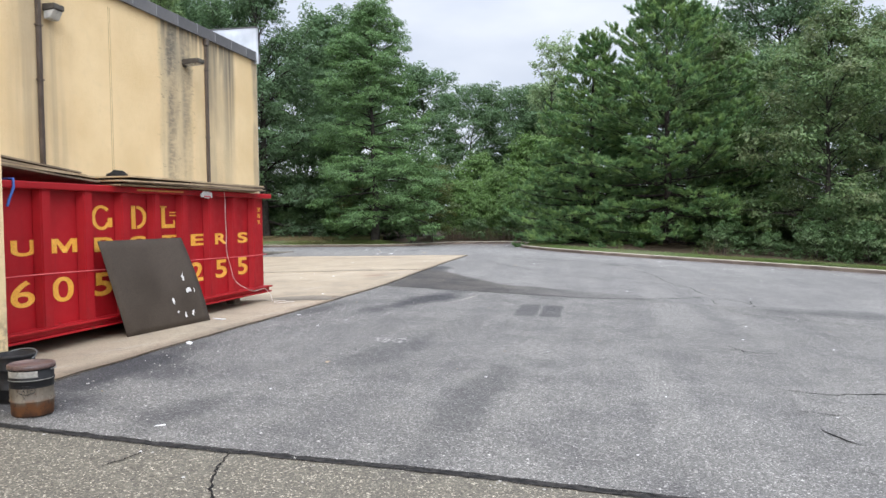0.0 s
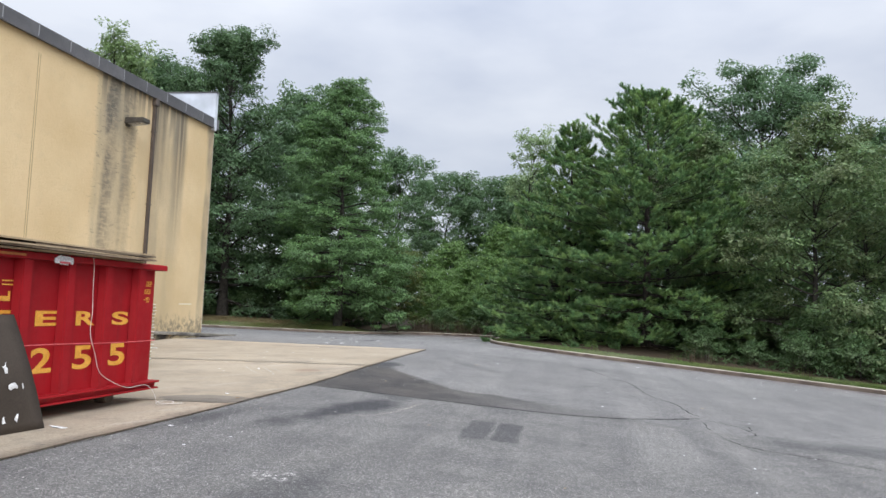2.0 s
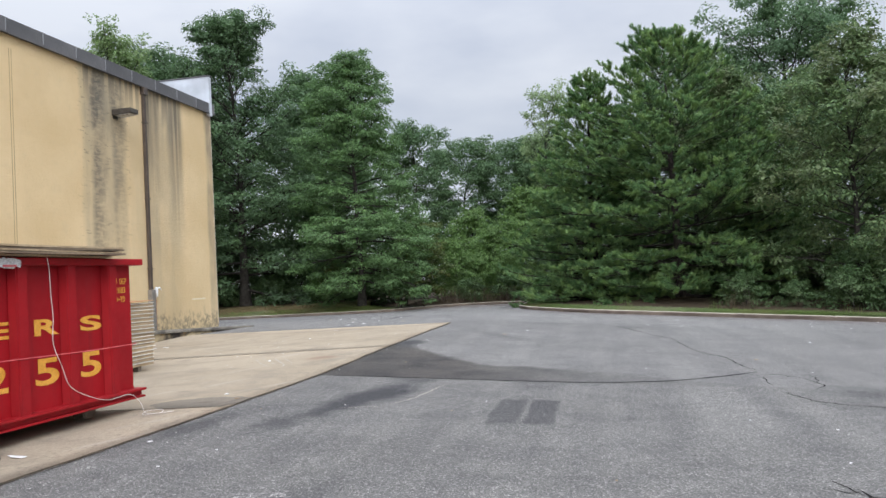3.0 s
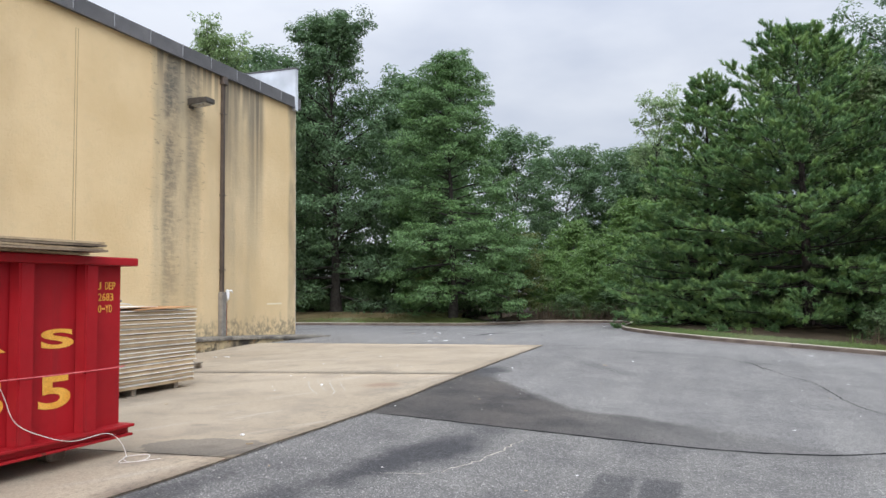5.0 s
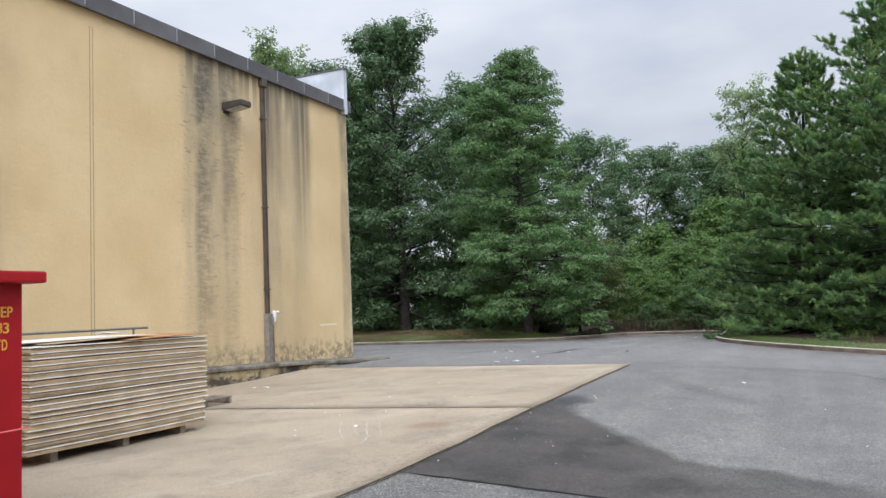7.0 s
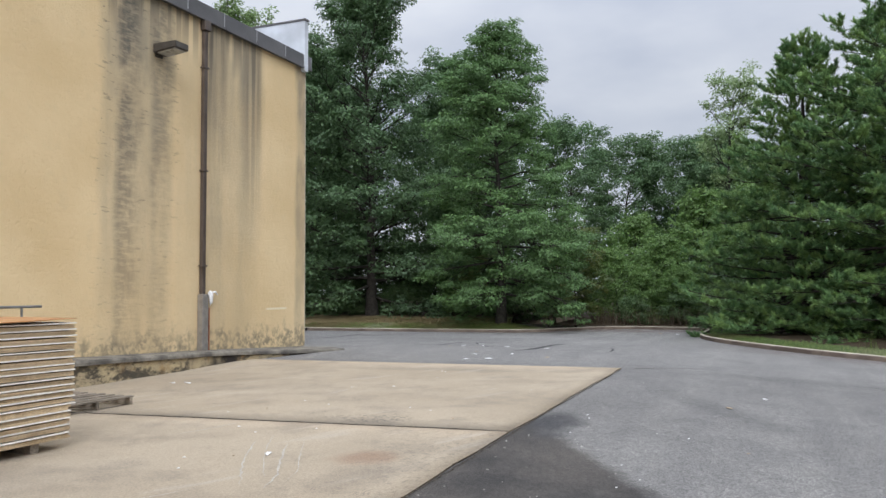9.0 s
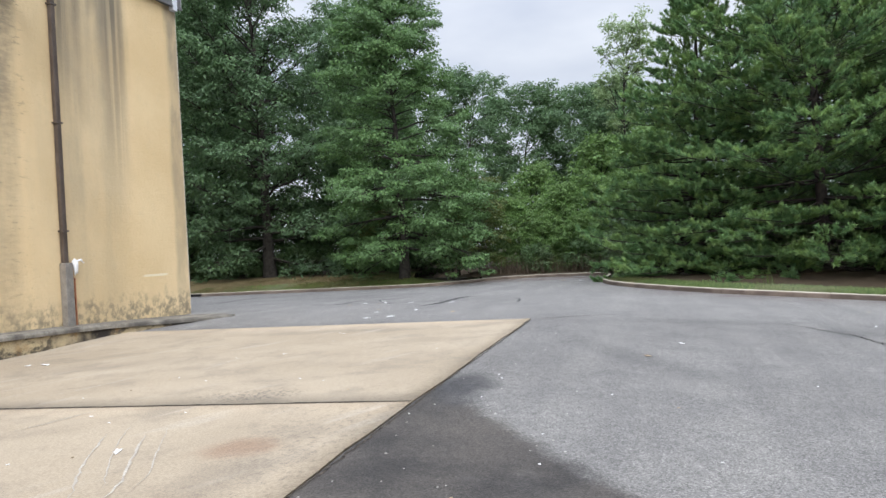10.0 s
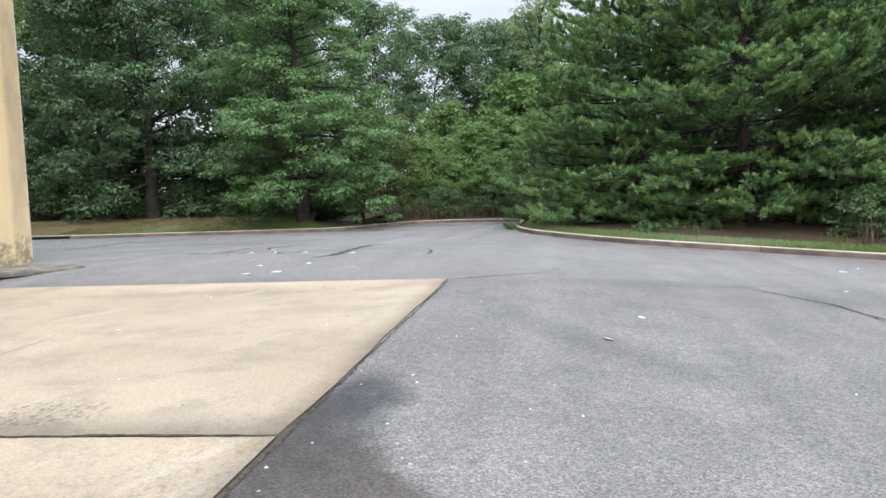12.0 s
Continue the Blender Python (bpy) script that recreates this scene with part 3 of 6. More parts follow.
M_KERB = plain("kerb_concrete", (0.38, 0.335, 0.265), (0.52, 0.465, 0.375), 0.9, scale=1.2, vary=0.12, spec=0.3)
# darker copy of the kerb concrete: the shade on its upright face, as colour
M_KERB_FACE = plain("kerb_concrete_shaded", (0.105, 0.080, 0.064), (0.185, 0.145, 0.115), 0.9, scale=1.5, vary=0.12, spec=0.3)
M_TAR = plain("tar", (0.012, 0.012, 0.013), (0.030, 0.029, 0.030), 0.85, scale=5.0, spec=0.1)
M_SKID = plain("tyre_rubber_mark", (0.040, 0.039, 0.039), (0.085, 0.082, 0.080), 0.85, scale=5.0, spec=0.15)
M_CRACK = plain("crack_dirt", (0.012, 0.012, 0.012), (0.036, 0.033, 0.031), 0.95, scale=6.0, spec=0.05)
M_COPING = plain("coping_metal", (0.105, 0.102, 0.104), (0.155, 0.150, 0.150), 0.62, 0.2, scale=1.6, vary=0.15)
M_SPLICE = plain("coping_splice_metal", (0.26, 0.26, 0.265), (0.34, 0.34, 0.345), 0.5, 0.3, scale=2.0)
M_WHITE = plain("white_metal_panel", (0.50, 0.525, 0.56), (0.57, 0.595, 0.63), 0.55, scale=0.5, fine=1.1)
M_PIPE = plain("brown_downspout", (0.062, 0.046, 0.036), (0.105, 0.080, 0.064), 0.5, scale=3.0)
M_BOOT = plain("grey_galvanised", (0.22, 0.20, 0.175), (0.33, 0.30, 0.26), 0.6, 0.3, scale=6.0)
M_RUST = plain("rusty_pipe", (0.30, 0.085, 0.030), (0.42, 0.19, 0.10), 0.85, scale=8.0)
M_LAMP = plain("bronze_lamp_housing", (0.070, 0.060, 0.050), (0.11, 0.098, 0.083), 0.5, 0.3, scale=5.0)
M_LENS = plain("clouded_lamp_lens", (0.38, 0.37, 0.34), (0.48, 0.47, 0.43), 0.35, scale=5.0)
M_YELLOW = plain("yellow_paint", (0.72, 0.335, 0.036), (0.82, 0.425, 0.070), 0.6, scale=7.0, fine=120)
M_PLY = plain("weathered_plywood", (0.29, 0.205, 0.115), (0.43, 0.325, 0.205), 0.85, scale=4.0, vary=0.3)
M_PLYDARK = plain("grey_weathered_board", (0.12, 0.085, 0.055), (0.25, 0.185, 0.120), 0.88, scale=3.0, vary=0.25)
M_DOOR_W = plain("cream_sheet_edge", (0.74, 0.70, 0.62), (0.84, 0.80, 0.72), 0.8, scale=3.0, vary=0.08)
M_DOOR_T = plain("tan_sheet_edge", (0.36, 0.262, 0.150), (0.50, 0.380, 0.235), 0.85, scale=3.0, vary=0.2)
M_ORANGE = plain("orange_hardboard", (0.36, 0.165, 0.055), (0.50, 0.27, 0.11), 0.75, scale=4.0, vary=0.2)
M_PALLET = plain("pallet_wood", (0.17, 0.14, 0.105), (0.28, 0.235, 0.18), 0.9, scale=5.0, vary=0.25)
M_BOARD = plain("brown_hardboard", (0.050, 0.038, 0.028), (0.072, 0.056, 0.043), 0.7, scale=1.5, fine=90, spec=0.25)
M_FADED = plain("faded_yellow_stencil", (0.46, 0.15, 0.04), (0.55, 0.25, 0.06), 0.6, scale=14.0)
M_PAPER = plain("white_paper", (0.70, 0.68, 0.66), (0.80, 0.79, 0.77), 0.8, scale=12.0)
M_PINK = plain("pink_cord", (0.58, 0.085, 0.095), (0.68, 0.15, 0.15), 0.7, scale=9.0)
M_CORD = plain("white_cord", (0.62, 0.55, 0.50), (0.74, 0.68, 0.62), 0.7, scale=9.0)
M_BLUE = plain("blue_strap", (0.03, 0.08, 0.30), (0.05, 0.13, 0.42), 0.6, scale=9.0)
M_RAIL = plain("galvanised_rail", (0.16, 0.16, 0.155), (0.25, 0.25, 0.24), 0.5, 0.5, scale=7.0)
M_STEEL = plain("rusty_wheel_steel", (0.16, 0.115, 0.080), (0.28, 0.22, 0.165), 0.8, 0.1, scale=9.0)
M_GRIT = plain("gritty_joint_dirt", (0.018, 0.016, 0.014), (0.125, 0.105, 0.085), 0.95, scale=30.0, fine=120, spec=0.1)
M_SEAM = plain("worn_tar", (0.008, 0.008, 0.008), (0.052, 0.048, 0.045), 0.9, scale=26.0, fine=120, spec=0.15)
M_PAIL = pail_material()
M_CHIP = plain("pale_chips", (0.26, 0.24, 0.21), (0.52, 0.50, 0.46), 0.9, scale=9.0)
M_PAILDARK = plain("black_pail", (0.010, 0.010, 0.011), (0.024, 0.022, 0.021), 0.5, scale=9.0, spec=0.2)
M_PAILBAND = plain("grey_pail_label", (0.20, 0.19, 0.17), (0.30, 0.28, 0.25), 0.5, scale=12.0)
M_LID = plain("reddish_pail_lid", (0.060, 0.034, 0.029), (0.140, 0.088, 0.075), 0.5, scale=9.0)
M_BARK = plain("bark", (0.026, 0.023, 0.019), (0.058, 0.051, 0.043), 0.95, scale=5.0, fine=30, bump=0.8, spec=0.2)
M_BEAD = plain("corner_bead_metal", (0.40, 0.36, 0.29), (0.50, 0.46, 0.38), 0.6, scale=2.0)
M_BARK_PINE = plain("pine_bark", (0.022, 0.018, 0.016), (0.048, 0.038, 0.032), 0.95, scale=5.0, fine=30, bump=0.8, spec=0.2)
M_ROOF = plain("roof_membrane", (0.20, 0.20, 0.20), (0.28, 0.28, 0.28), 0.9, scale=0.8)
L_OAK = leaf_material("oak_leaves", (0.074, 0.136, 0.060), (0.124, 0.208, 0.082), (0.104, 0.178, 0.086), 0.36, 0.55)
L_PIN = leaf_material("pin_oak_leaves", (0.082, 0.164, 0.056), (0.152, 0.262, 0.080), (0.128, 0.224, 0.086), 0.36, 0.6)
L_DARK = leaf_material("wood_leaves", (0.084, 0.156, 0.068), (0.142, 0.232, 0.090), (0.116, 0.198, 0.096), 0.40, 0.55)
L_LIGHT = leaf_material("poplar_leaves", (0.209, 0.312, 0.123), (0.306, 0.393, 0.185), (0.27, 0.359, 0.185), 0.5)
L_BUSH = leaf_material("shrub_leaves", (0.106, 0.200, 0.056), (0.196, 0.312, 0.090), (0.148, 0.242, 0.072), 0.44, 0.55)
L_GOLD = leaf_material("yellowing_leaves", (0.085, 0.130, 0.034), (0.180, 0.190, 0.052), (0.095, 0.150, 0.044), 0.45)
L_RUSSET = leaf_material("russet_green_leaves", (0.100, 0.178, 0.070), (0.168, 0.250, 0.092), (0.158, 0.196, 0.085), 0.40, 0.55)
# lighter, bluer oak green with haze put into the leaf colour
L_VEIL = leaf_material("hazed_oak_leaves", (0.098, 0.180, 0.086), (0.165, 0.262, 0.116), (0.135, 0.225, 0.116), 0.44, 0.55)
L_PINE = leaf_material("pine_needles", (0.092, 0.184, 0.084), (0.190, 0.322, 0.116), (0.272, 0.400, 0.136), 0.38, 0.5, 1.3)
# the shade of the crowns overhead is put into these darker greens
L_UNDER = leaf_material("shaded_undergrowth_leaves", (0.058, 0.116, 0.042), (0.112, 0.188, 0.064), (0.100, 0.150, 0.060), 0.36, 0.55)
L_PALE = leaf_material("pale_tree_leaves", (0.180, 0.270, 0.110), (0.270, 0.360, 0.150), (0.230, 0.320, 0.140), 0.5)
L_GRASS = leaf_material("grass_blades", (0.092, 0.158, 0.040), (0.180, 0.235, 0.070), (0.190, 0.200, 0.080), 0.48000000000000004)
L_DRY = leaf_material("dry_grass_blades", (0.1437, 0.115, 0.0552), (0.2357, 0.1898, 0.092), (0.1207, 0.1323, 0.0517), 0.48000000000000004)
L_REED = leaf_material("dry_stalks", (0.0978, 0.069, 0.0437), (0.1667, 0.1207, 0.0759), (0.0805, 0.0633, 0.0391), 0.38)


# ---- ground ----
def sheet(name, xs, ys, height, material, label, category):
    """A grid of ground whose heights follow a function."""
    gx, gy = np.meshgrid(xs, ys)
    vs = np.stack([gx, gy, height(gx, gy)], -1).reshape(-1, 3)
    w = len(xs)
    i, j = np.meshgrid(np.arange(len(ys) - 1), np.arange(w - 1), indexing="ij")
    f = np.stack([i * w + j, i * w + j + 1, (i + 1) * w + j + 1, (i + 1) * w + j], -1).reshape(-1, 4)
    return tagged(soup(name, vs, f, material, smooth=True), label, category, kind="structure")


def graded(a, b, c, d, fine, coarse):
    """Stations from a to d, fine between b and c."""
    return np.r_[np.arange(a, b, coarse), np.arange(b, c, fine), np.arange(c, d + coarse, coarse)]


sheet("ground", np.r_[-900.0, -300, -120, graded(-60, -40, 50, 80, 3, 8), 140, 300, 900], np.r_[-900.0, -300, -100, graded(-50, -20, 70, 100, 3, 8), 160, 300, 900],
      lambda x, y: lie(x, np.clip(y, -20, 60)) - 0.25, M_SOIL, "brown leaf-littered earth under the trees", "ground")
sheet("road", graded(-44, -16, 16, 30, 0.5, 2), graded(-24, -2, 54, 55, 0.5, 2), lambda x, y: lie(x, y), M_ASPHALT, "worn grey asphalt yard with oil stains and cracks", "road")


def ribbon(name, pts, width, material, label, lift=0.004, rough=0.03, step=0.12, seed=0, category="crack"):
    """A thin uneven strip lying on the ground along a line."""
    rng = np.random.default_rng(seed)
    p = spline(pts, step)
    p[1:-1] += rng.normal(0, rough, p[1:-1].shape)
    t = np.gradient(p, axis=0)
    t /= np.linalg.norm(t, axis=1)[:, None] + 1e-9
    nrm = np.stack([-t[:, 1], t[:, 0]], -1)
    k = len(p)
    taper = np.minimum(1, np.minimum(np.arange(k), np.arange(k)[::-1]) / 4 + 0.15)[:, None]
    w = width * taper * rng.uniform(0.45, 1.3, (k, 1)) / 2
    a, b = p + nrm * w, p - nrm * w
    vs = np.concatenate([np.c_[a, lie(a[:, 0], a[:, 1]) + lift], np.c_[b, lie(b[:, 0], b[:, 1]) + lift]])
    f = np.stack([np.arange(k - 1), np.arange(1, k), np.arange(1, k) + k, np.arange(k - 1) + k], -1)
    return tagged(soup(name, vs, f, material), label, category, kind="structure")


# ---- concrete slab, cast in bays ----
EDGE_Y, EDGE_X = (4.6, 6.0, 8.0, 11.4, 14.6, 25.2), (-4.62, -4.60, -4.50, -4.28, -4.12, -4.11)
slab = tagged(new("pavement"), "pale weathered concrete slab cast in bays", "concrete slab", kind="structure")


def slab_bay(y0, y1, x0, x1=None, lift=0.014):
    ys = np.arange(y0, y1 + 1e-6, (y1 - y0) / max(2, round((y1 - y0) / 0.5)))
    rows, n = [], 34
    rng = np.random.default_rng(int(y0 * 10))
    for y in ys:
        e = (np.interp(y, EDGE_Y, EDGE_X) + rng.uniform(-0.022, 0.016)) if x1 is None else x1
        rows.append(np.stack([np.linspace(x0, e, n), np.full(n, y)], -1))
    top = np.array(rows)
    m = len(ys)
    z = lie(top[..., 0], top[..., 1]) + lift
    up = np.dstack([top, z]).reshape(-1, 3)
    dn = np.dstack([top, z - 0.15]).reshape(-1, 3)
    i, j = np.meshgrid(np.arange(m - 1), np.arange(n - 1), indexing="ij")
    f = np.stack([i * n + j, i * n + j + 1, (i + 1) * n + j + 1, (i + 1) * n + j], -1).reshape(-1, 4)
    o = m * n
    rim = [k for k in range(n)] + [r * n + n - 1 for r in range(1, m)] + [(m - 1) * n + k for k in range(n - 2, -1, -1)] + [r * n for r in range(m - 2, 0, -1)]
    side = [(a, b, b + o, a + o) for a, b in zip(rim, rim[1:] + rim[:1])]
    return soup("slab_bay", np.r_[up, dn], np.r_[f, np.array(side)], M_SLAB, slab)


for ya, yb in ((4.7, 11.98), (12.01, 18.40), (18.43, 25.0)):
    slab_bay(ya, yb, -13.0)
ribbon("slab_edge_joint", [(np.interp(y, EDGE_Y, EDGE_X) + 0.025, y) for y in np.arange(4.8, 25.1, 0.8)], 0.022, M_GRIT, "gritty dark joint between slab and asphalt", 0.005, 0.008, 0.07, seed=3, category="joint")
ribbon("slab_joint", [(-4.15, 18.395), (-6.5, 18.40), (-9.2, 18.40), (-12.8, 18.395)], 0.012, M_CRACK, "thin crack beside the slab joint", 0.0195, 0.005, seed=14, category="joint")
ribbon("slab_joint", [(-4.15, 18.41), (-6.5, 18.42), (-9.2, 18.42), (-12.8, 18.41)], 0.032, M_GRIT, "dirt-filled joint across the concrete slab", 0.018, 0.008, seed=4, category="joint")
ribbon("slab_joint", [(-4.3, 11.99), (-8.0, 12.0), (-12.8, 12.0)], 0.012, M_GRIT, "dirt-filled joint across the concrete slab", 0.018, 0.006, seed=5, category="joint")
for k, (o, w) in enumerate(((0.0, 0.052), (0.028, 0.034), (-0.026, 0.026))):
    ribbon("tar_seam", [(px, py + o) for px, py in ((-5.5, 4.56), (-4.0, 4.48), (-2.85, 4.40), (-1.86, 4.37), (-0.9, 4.35), (-0.2, 4.30), (0.5, 4.26), (3.0, 4.15), (8.0, 3.95))], w, M_SEAM, "worn black tar seam across the old paving", 0.004 + 0.0012 * k, 0.006, 0.07, seed=6 + 40 * k, category="seam")
ribbon("tar_seam", [(-4.08, 14.58), (-2.0, 14.50), (-0.4, 14.48), (0.66, 14.72), (1.3, 15.1), (1.9, 15.6), (2.28, 16.0)], 0.050, M_TAR, "thin dark seam between old and new asphalt", 0.004, 0.008, seed=7, category="seam")
CRACKS = (([(0.61, 24.4), (1.12, 22.3), (1.50, 21.2), (1.68, 19.2), (1.86, 18.35), (2.10, 17.8), (2.18, 16.8), (2.32, 16.1)], 0.034), ([(2.24, 15.7), (2.50, 15.75), (2.66, 15.55), (2.82, 15.25), (2.88, 14.75), (2.70, 14.40)], 0.034), ([(3.0, 15.75), (2.90, 15.2), (2.84, 14.9)], 0.024), ([(2.25, 15.5), (2.22, 14.85), (2.27, 14.55)], 0.026),
          ([(2.24, 14.1), (2.33, 13.75), (2.46, 13.42), (2.74, 13.22), (3.1, 13.1), (3.9, 12.7), (4.8, 11.9)], 0.044), ([(2.42, 13.3), (2.55, 13.05), (2.62, 12.9)], 0.022), ([(1.55, 11.02), (1.70, 10.95)], 0.026), ([(1.50, 9.58), (1.63, 9.5), (1.76, 9.54), (1.79, 9.42), (2.3, 9.42)], 0.042), ([(1.62, 9.84), (1.70, 9.5), (1.72, 9.44)], 0.03),
          ([(1.59, 8.93), (1.80, 8.78)], 0.024), ([(1.66, 7.40), (1.91, 7.30), (2.15, 7.30), (2.38, 7.42), (2.8, 7.5), (3.4, 7.42)], 0.036), ([(1.68, 6.02), (1.73, 5.86), (1.78, 5.72), (1.88, 5.66)], 0.060), ([(1.64, 5.08), (1.72, 4.97)], 0.04), ([(2.46, 8.44), (2.62, 8.42)], 0.03), ([(1.60, 6.62), (1.82, 6.52), (2.1, 6.55)], 0.022), ([(2.2, 6.9), (2.35, 6.78)], 0.026),
          ([(-4.08, 24.9), (-3.75, 25.3), (-3.4, 25.7), (-2.65, 26.35)], 0.05), ([(-0.17, 25.6), (0.20, 25.05), (0.43, 24.6), (0.67, 24.2), (0.74, 23.7), (0.82, 23.0)], 0.034), ([(-2.22, 4.36), (-2.16, 4.11), (-2.10, 3.92), (-2.03, 3.76), (-1.94, 3.6), (-1.86, 3.3)], 0.022), ([(-2.72, 4.30), (-2.76, 4.10), (-2.82, 3.90)], 0.014))
for k, pts in enumerate(([(-2.40, 12.3), (-2.30, 12.75), (-2.18, 13.3), (-2.08, 14.0)], [(-2.37, 12.4), (-2.60, 12.2), (-2.95, 12.1)])):
    ribbon("asphalt_crack", pts, 0.016, M_SCRAPE, "pale grit-filled crack in the asphalt", 0.004, 0.02, 0.08, 140 + k)
for k, (pts, w) in enumerate(CRACKS):
    ribbon("asphalt_crack", pts, w * (0.62 if pts[0][1] > 5 else 0.8), M_CRACK, "jagged open crack in the asphalt", 0.004, 0.016 if pts[0][1] > 5 else 0.006, 0.07 if pts[0][1] > 5 else 0.03, 20 + k)
for k, (pts, w) in enumerate((([(-6.46, 17.4), (-6.0, 16.6), (-5.43, 15.8)], 0.030), ([(-6.03, 17.32), (-5.62, 16.6), (-5.32, 16.1), (-5.2, 15.77)], 0.034), ([(-6.6, 14.2), (-6.11, 14.92), (-5.68, 15.7)], 0.022), ([(-7.27, 18.36), (-7.40, 17.8), (-7.53, 17.34)], 0.03), ([(-7.56, 20.44), (-7.53, 21.0), (-7.55, 21.5)], 0.03), ([(-8.6, 18.9), (-8.3, 19.7), (-8.25, 20.3)], 0.025))):
    for q in range(1 + (k < 2)):
        ribbon("slab_scrape", [(px + 0.035 * q, py + 0.25 * q) for px, py in pts], w * (0.62 - 0.3 * q), M_SCRAPE, "pale scrape on the concrete slab", 0.018, 0.006, 0.11, 90 + 7 * k + q, "scrape")
SKIDS = ([(-17.2, 33.2), (-16.4, 34.7), (-18.0, 40.7)], [(-11.65, 31.3), (-10.9, 30.9), (-10.15, 30.6), (-10.4, 33.6)], [(-12.06, 33.6), (-11.07, 33.9)], [(-9.13, 31.3), (-8.42, 30.2), (-8.1, 31.5)], [(-7.38, 28.7), (-7.12, 29.8), (-7.35, 33.4), (-6.99, 34.3)], [(-5.15, 28.9), (-5.20, 30.2), (-5.5, 31.3)], [(-17.0, 39.1), (-16.3, 41.7)], [(-13.8, 33.2), (-12.0, 33.9), (-10.2, 35.6)], [(-9.3, 31.6), (-9.8, 33.0), (-9.6, 34.0), (-8.6, 34.9)], [(-15.0, 36.5), (-12.5, 37.6), (-9.5, 38.3)], [(-18.0, 38.0), (-15.5, 39.5), (-12.0, 40.0)], [(-14.5, 31.5), (-13.0, 32.2), (-11.6, 32.3)])
for k, pts in enumerate(SKIDS):
    ribbon("tyre_skid", pts, 0.24 if k == 4 else 0.08 if k == 5 else 0.14, M_SKID, "black curved tyre skid on the asphalt", 0.004, 0.02, 0.3, 60 + k, "skid mark")

# ---- kerb and verge: one line round the yard, with a bay at the back ----
KERB = [(-60, 43.0), (-40, 43.4), (-25, 44.3), (-14, 45.2), (-11.8, 46.2), (-10.6, 48.6), (-9.6, 50.6), (-7.6, 51.4), (-5.4, 51.2), (-4.35, 50.0), (-4.25, 46.5), (-4.1, 43.2), (-3.5, 40.6), (-2.2, 38.2), (0.0, 35.9), (5.0, 33.2), (10.0, 30.6), (15.0, 28.1), (22.0, 24.6), (34.0, 18.5)]
kerb_line = spline(KERB, 0.5)
kt = np.gradient(kerb_line, axis=0)
kt /= np.linalg.norm(kt, axis=1)[:, None]
kn = np.stack([-kt[:, 1], kt[:, 0]], -1)      # away from the yard
kz = lie(kerb_line[:, 0], kerb_line[:, 1])


def sweep(name, i0, i1, section, material, parent, gap=0.0):
    """A stretch of the kerb line swept with a section of (offset outwards, height) pairs."""
    idx = np.arange(i0, i1 + 1)
    p = kerb_line[idx].copy()
    p[0] += kt[i0] * gap
    p[-1] -= kt[i1] * gap
    s = np.array(section)
    m, n = len(idx), len(s)
    vs = np.concatenate([p[:, None, :] + kn[idx][:, None, :] * s[None, :, :1], (kz[idx][:, None] + s[None, :, 1])[..., None]], -1).reshape(-1, 3)
    i, j = np.meshgrid(np.arange(m - 1), np.arange(n), indexing="ij")
    f = [tuple(q) for q in np.stack([i * n + j, i * n + (j + 1) % n, (i + 1) * n + (j + 1) % n, (i + 1) * n + j], -1).reshape(-1, 4)]
    me = bpy.data.meshes.new(name)
    me.from_pydata([tuple(v) for v in vs], [], f + [tuple(range(n - 1, -1, -1)), tuple(range((m - 1) * n, m * n))])
    return link_mesh(name, me, material, parent)


kerb = tagged(new("kerb"), "low pale concrete kerb round the asphalt yard", "kerb", kind="structure")
KERB_SECTION = [(0.0, -0.1), (0.0, 0.105), (0.012, 0.135), (0.035, 0.150), (0.13, 0.152), (0.155, 0.14), (0.155, -0.1)]
step_k = 6
for i0 in range(0, len(kerb_line) - step_k, step_k):
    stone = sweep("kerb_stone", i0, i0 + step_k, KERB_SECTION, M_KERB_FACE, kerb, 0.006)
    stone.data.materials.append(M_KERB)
    # only upward faces keep the pale concrete; the rest carry painted shade
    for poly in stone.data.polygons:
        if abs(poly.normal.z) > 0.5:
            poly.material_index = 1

# verge behind the kerb, rising gently under the trees
OFFS = np.array([0.15, 0.6, 1.2, 2.2, 3.5, 6.0, 10.0, 18.0, 40.0])
LIFT = np.array([0.135, 0.15, 0.16, 0.18, 0.20, 0.20, 0.20, 0.20, 0.15])
LIFT_W = np.array([0.135, 0.16, 0.20, 0.30, 0.42, 0.55, 0.6, 0.6, 0.5])


def verge(name, i0, i1, label, rise):
    idx = np.arange(i0, i1 + 1)
    vs = np.concatenate([kerb_line[idx][:, None, :] + kn[idx][:, None, :] * OFFS[None, :, None], (kz[idx][:, None] + rise[None, :])[..., None]], -1)
    vs[:, 1:, 2] += np.random.default_rng(5).normal(0, 0.012, vs[:, 1:, 2].shape)
    m, n = len(idx), len(OFFS)
    i, j = np.meshgrid(np.arange(m - 1), np.arange(n - 1), indexing="ij")
    f = np.stack([i * n + j, (i + 1) * n + j, (i + 1) * n + j + 1, i * n + j + 1], -1).reshape(-1, 4)
    return tagged(soup(name, vs.reshape(-1, 3), f, M_SOIL, smooth=True), label, "grass verge", kind="structure")


i_w = int(np.argmin(np.hypot(kerb_line[:, 0] + 11.2, kerb_line[:, 1] - 47.2)))
i_e = int(np.argmin(np.hypot(kerb_line[:, 0] + 4.15, kerb_line[:, 1] - 44.0)))
verge("verge_west", 0, i_w, "dry grass verge behind the kerb", LIFT_W)
verge("verge_east", i_e, len(kerb_line) - 1, "thin green grass verge behind the kerb", LIFT)
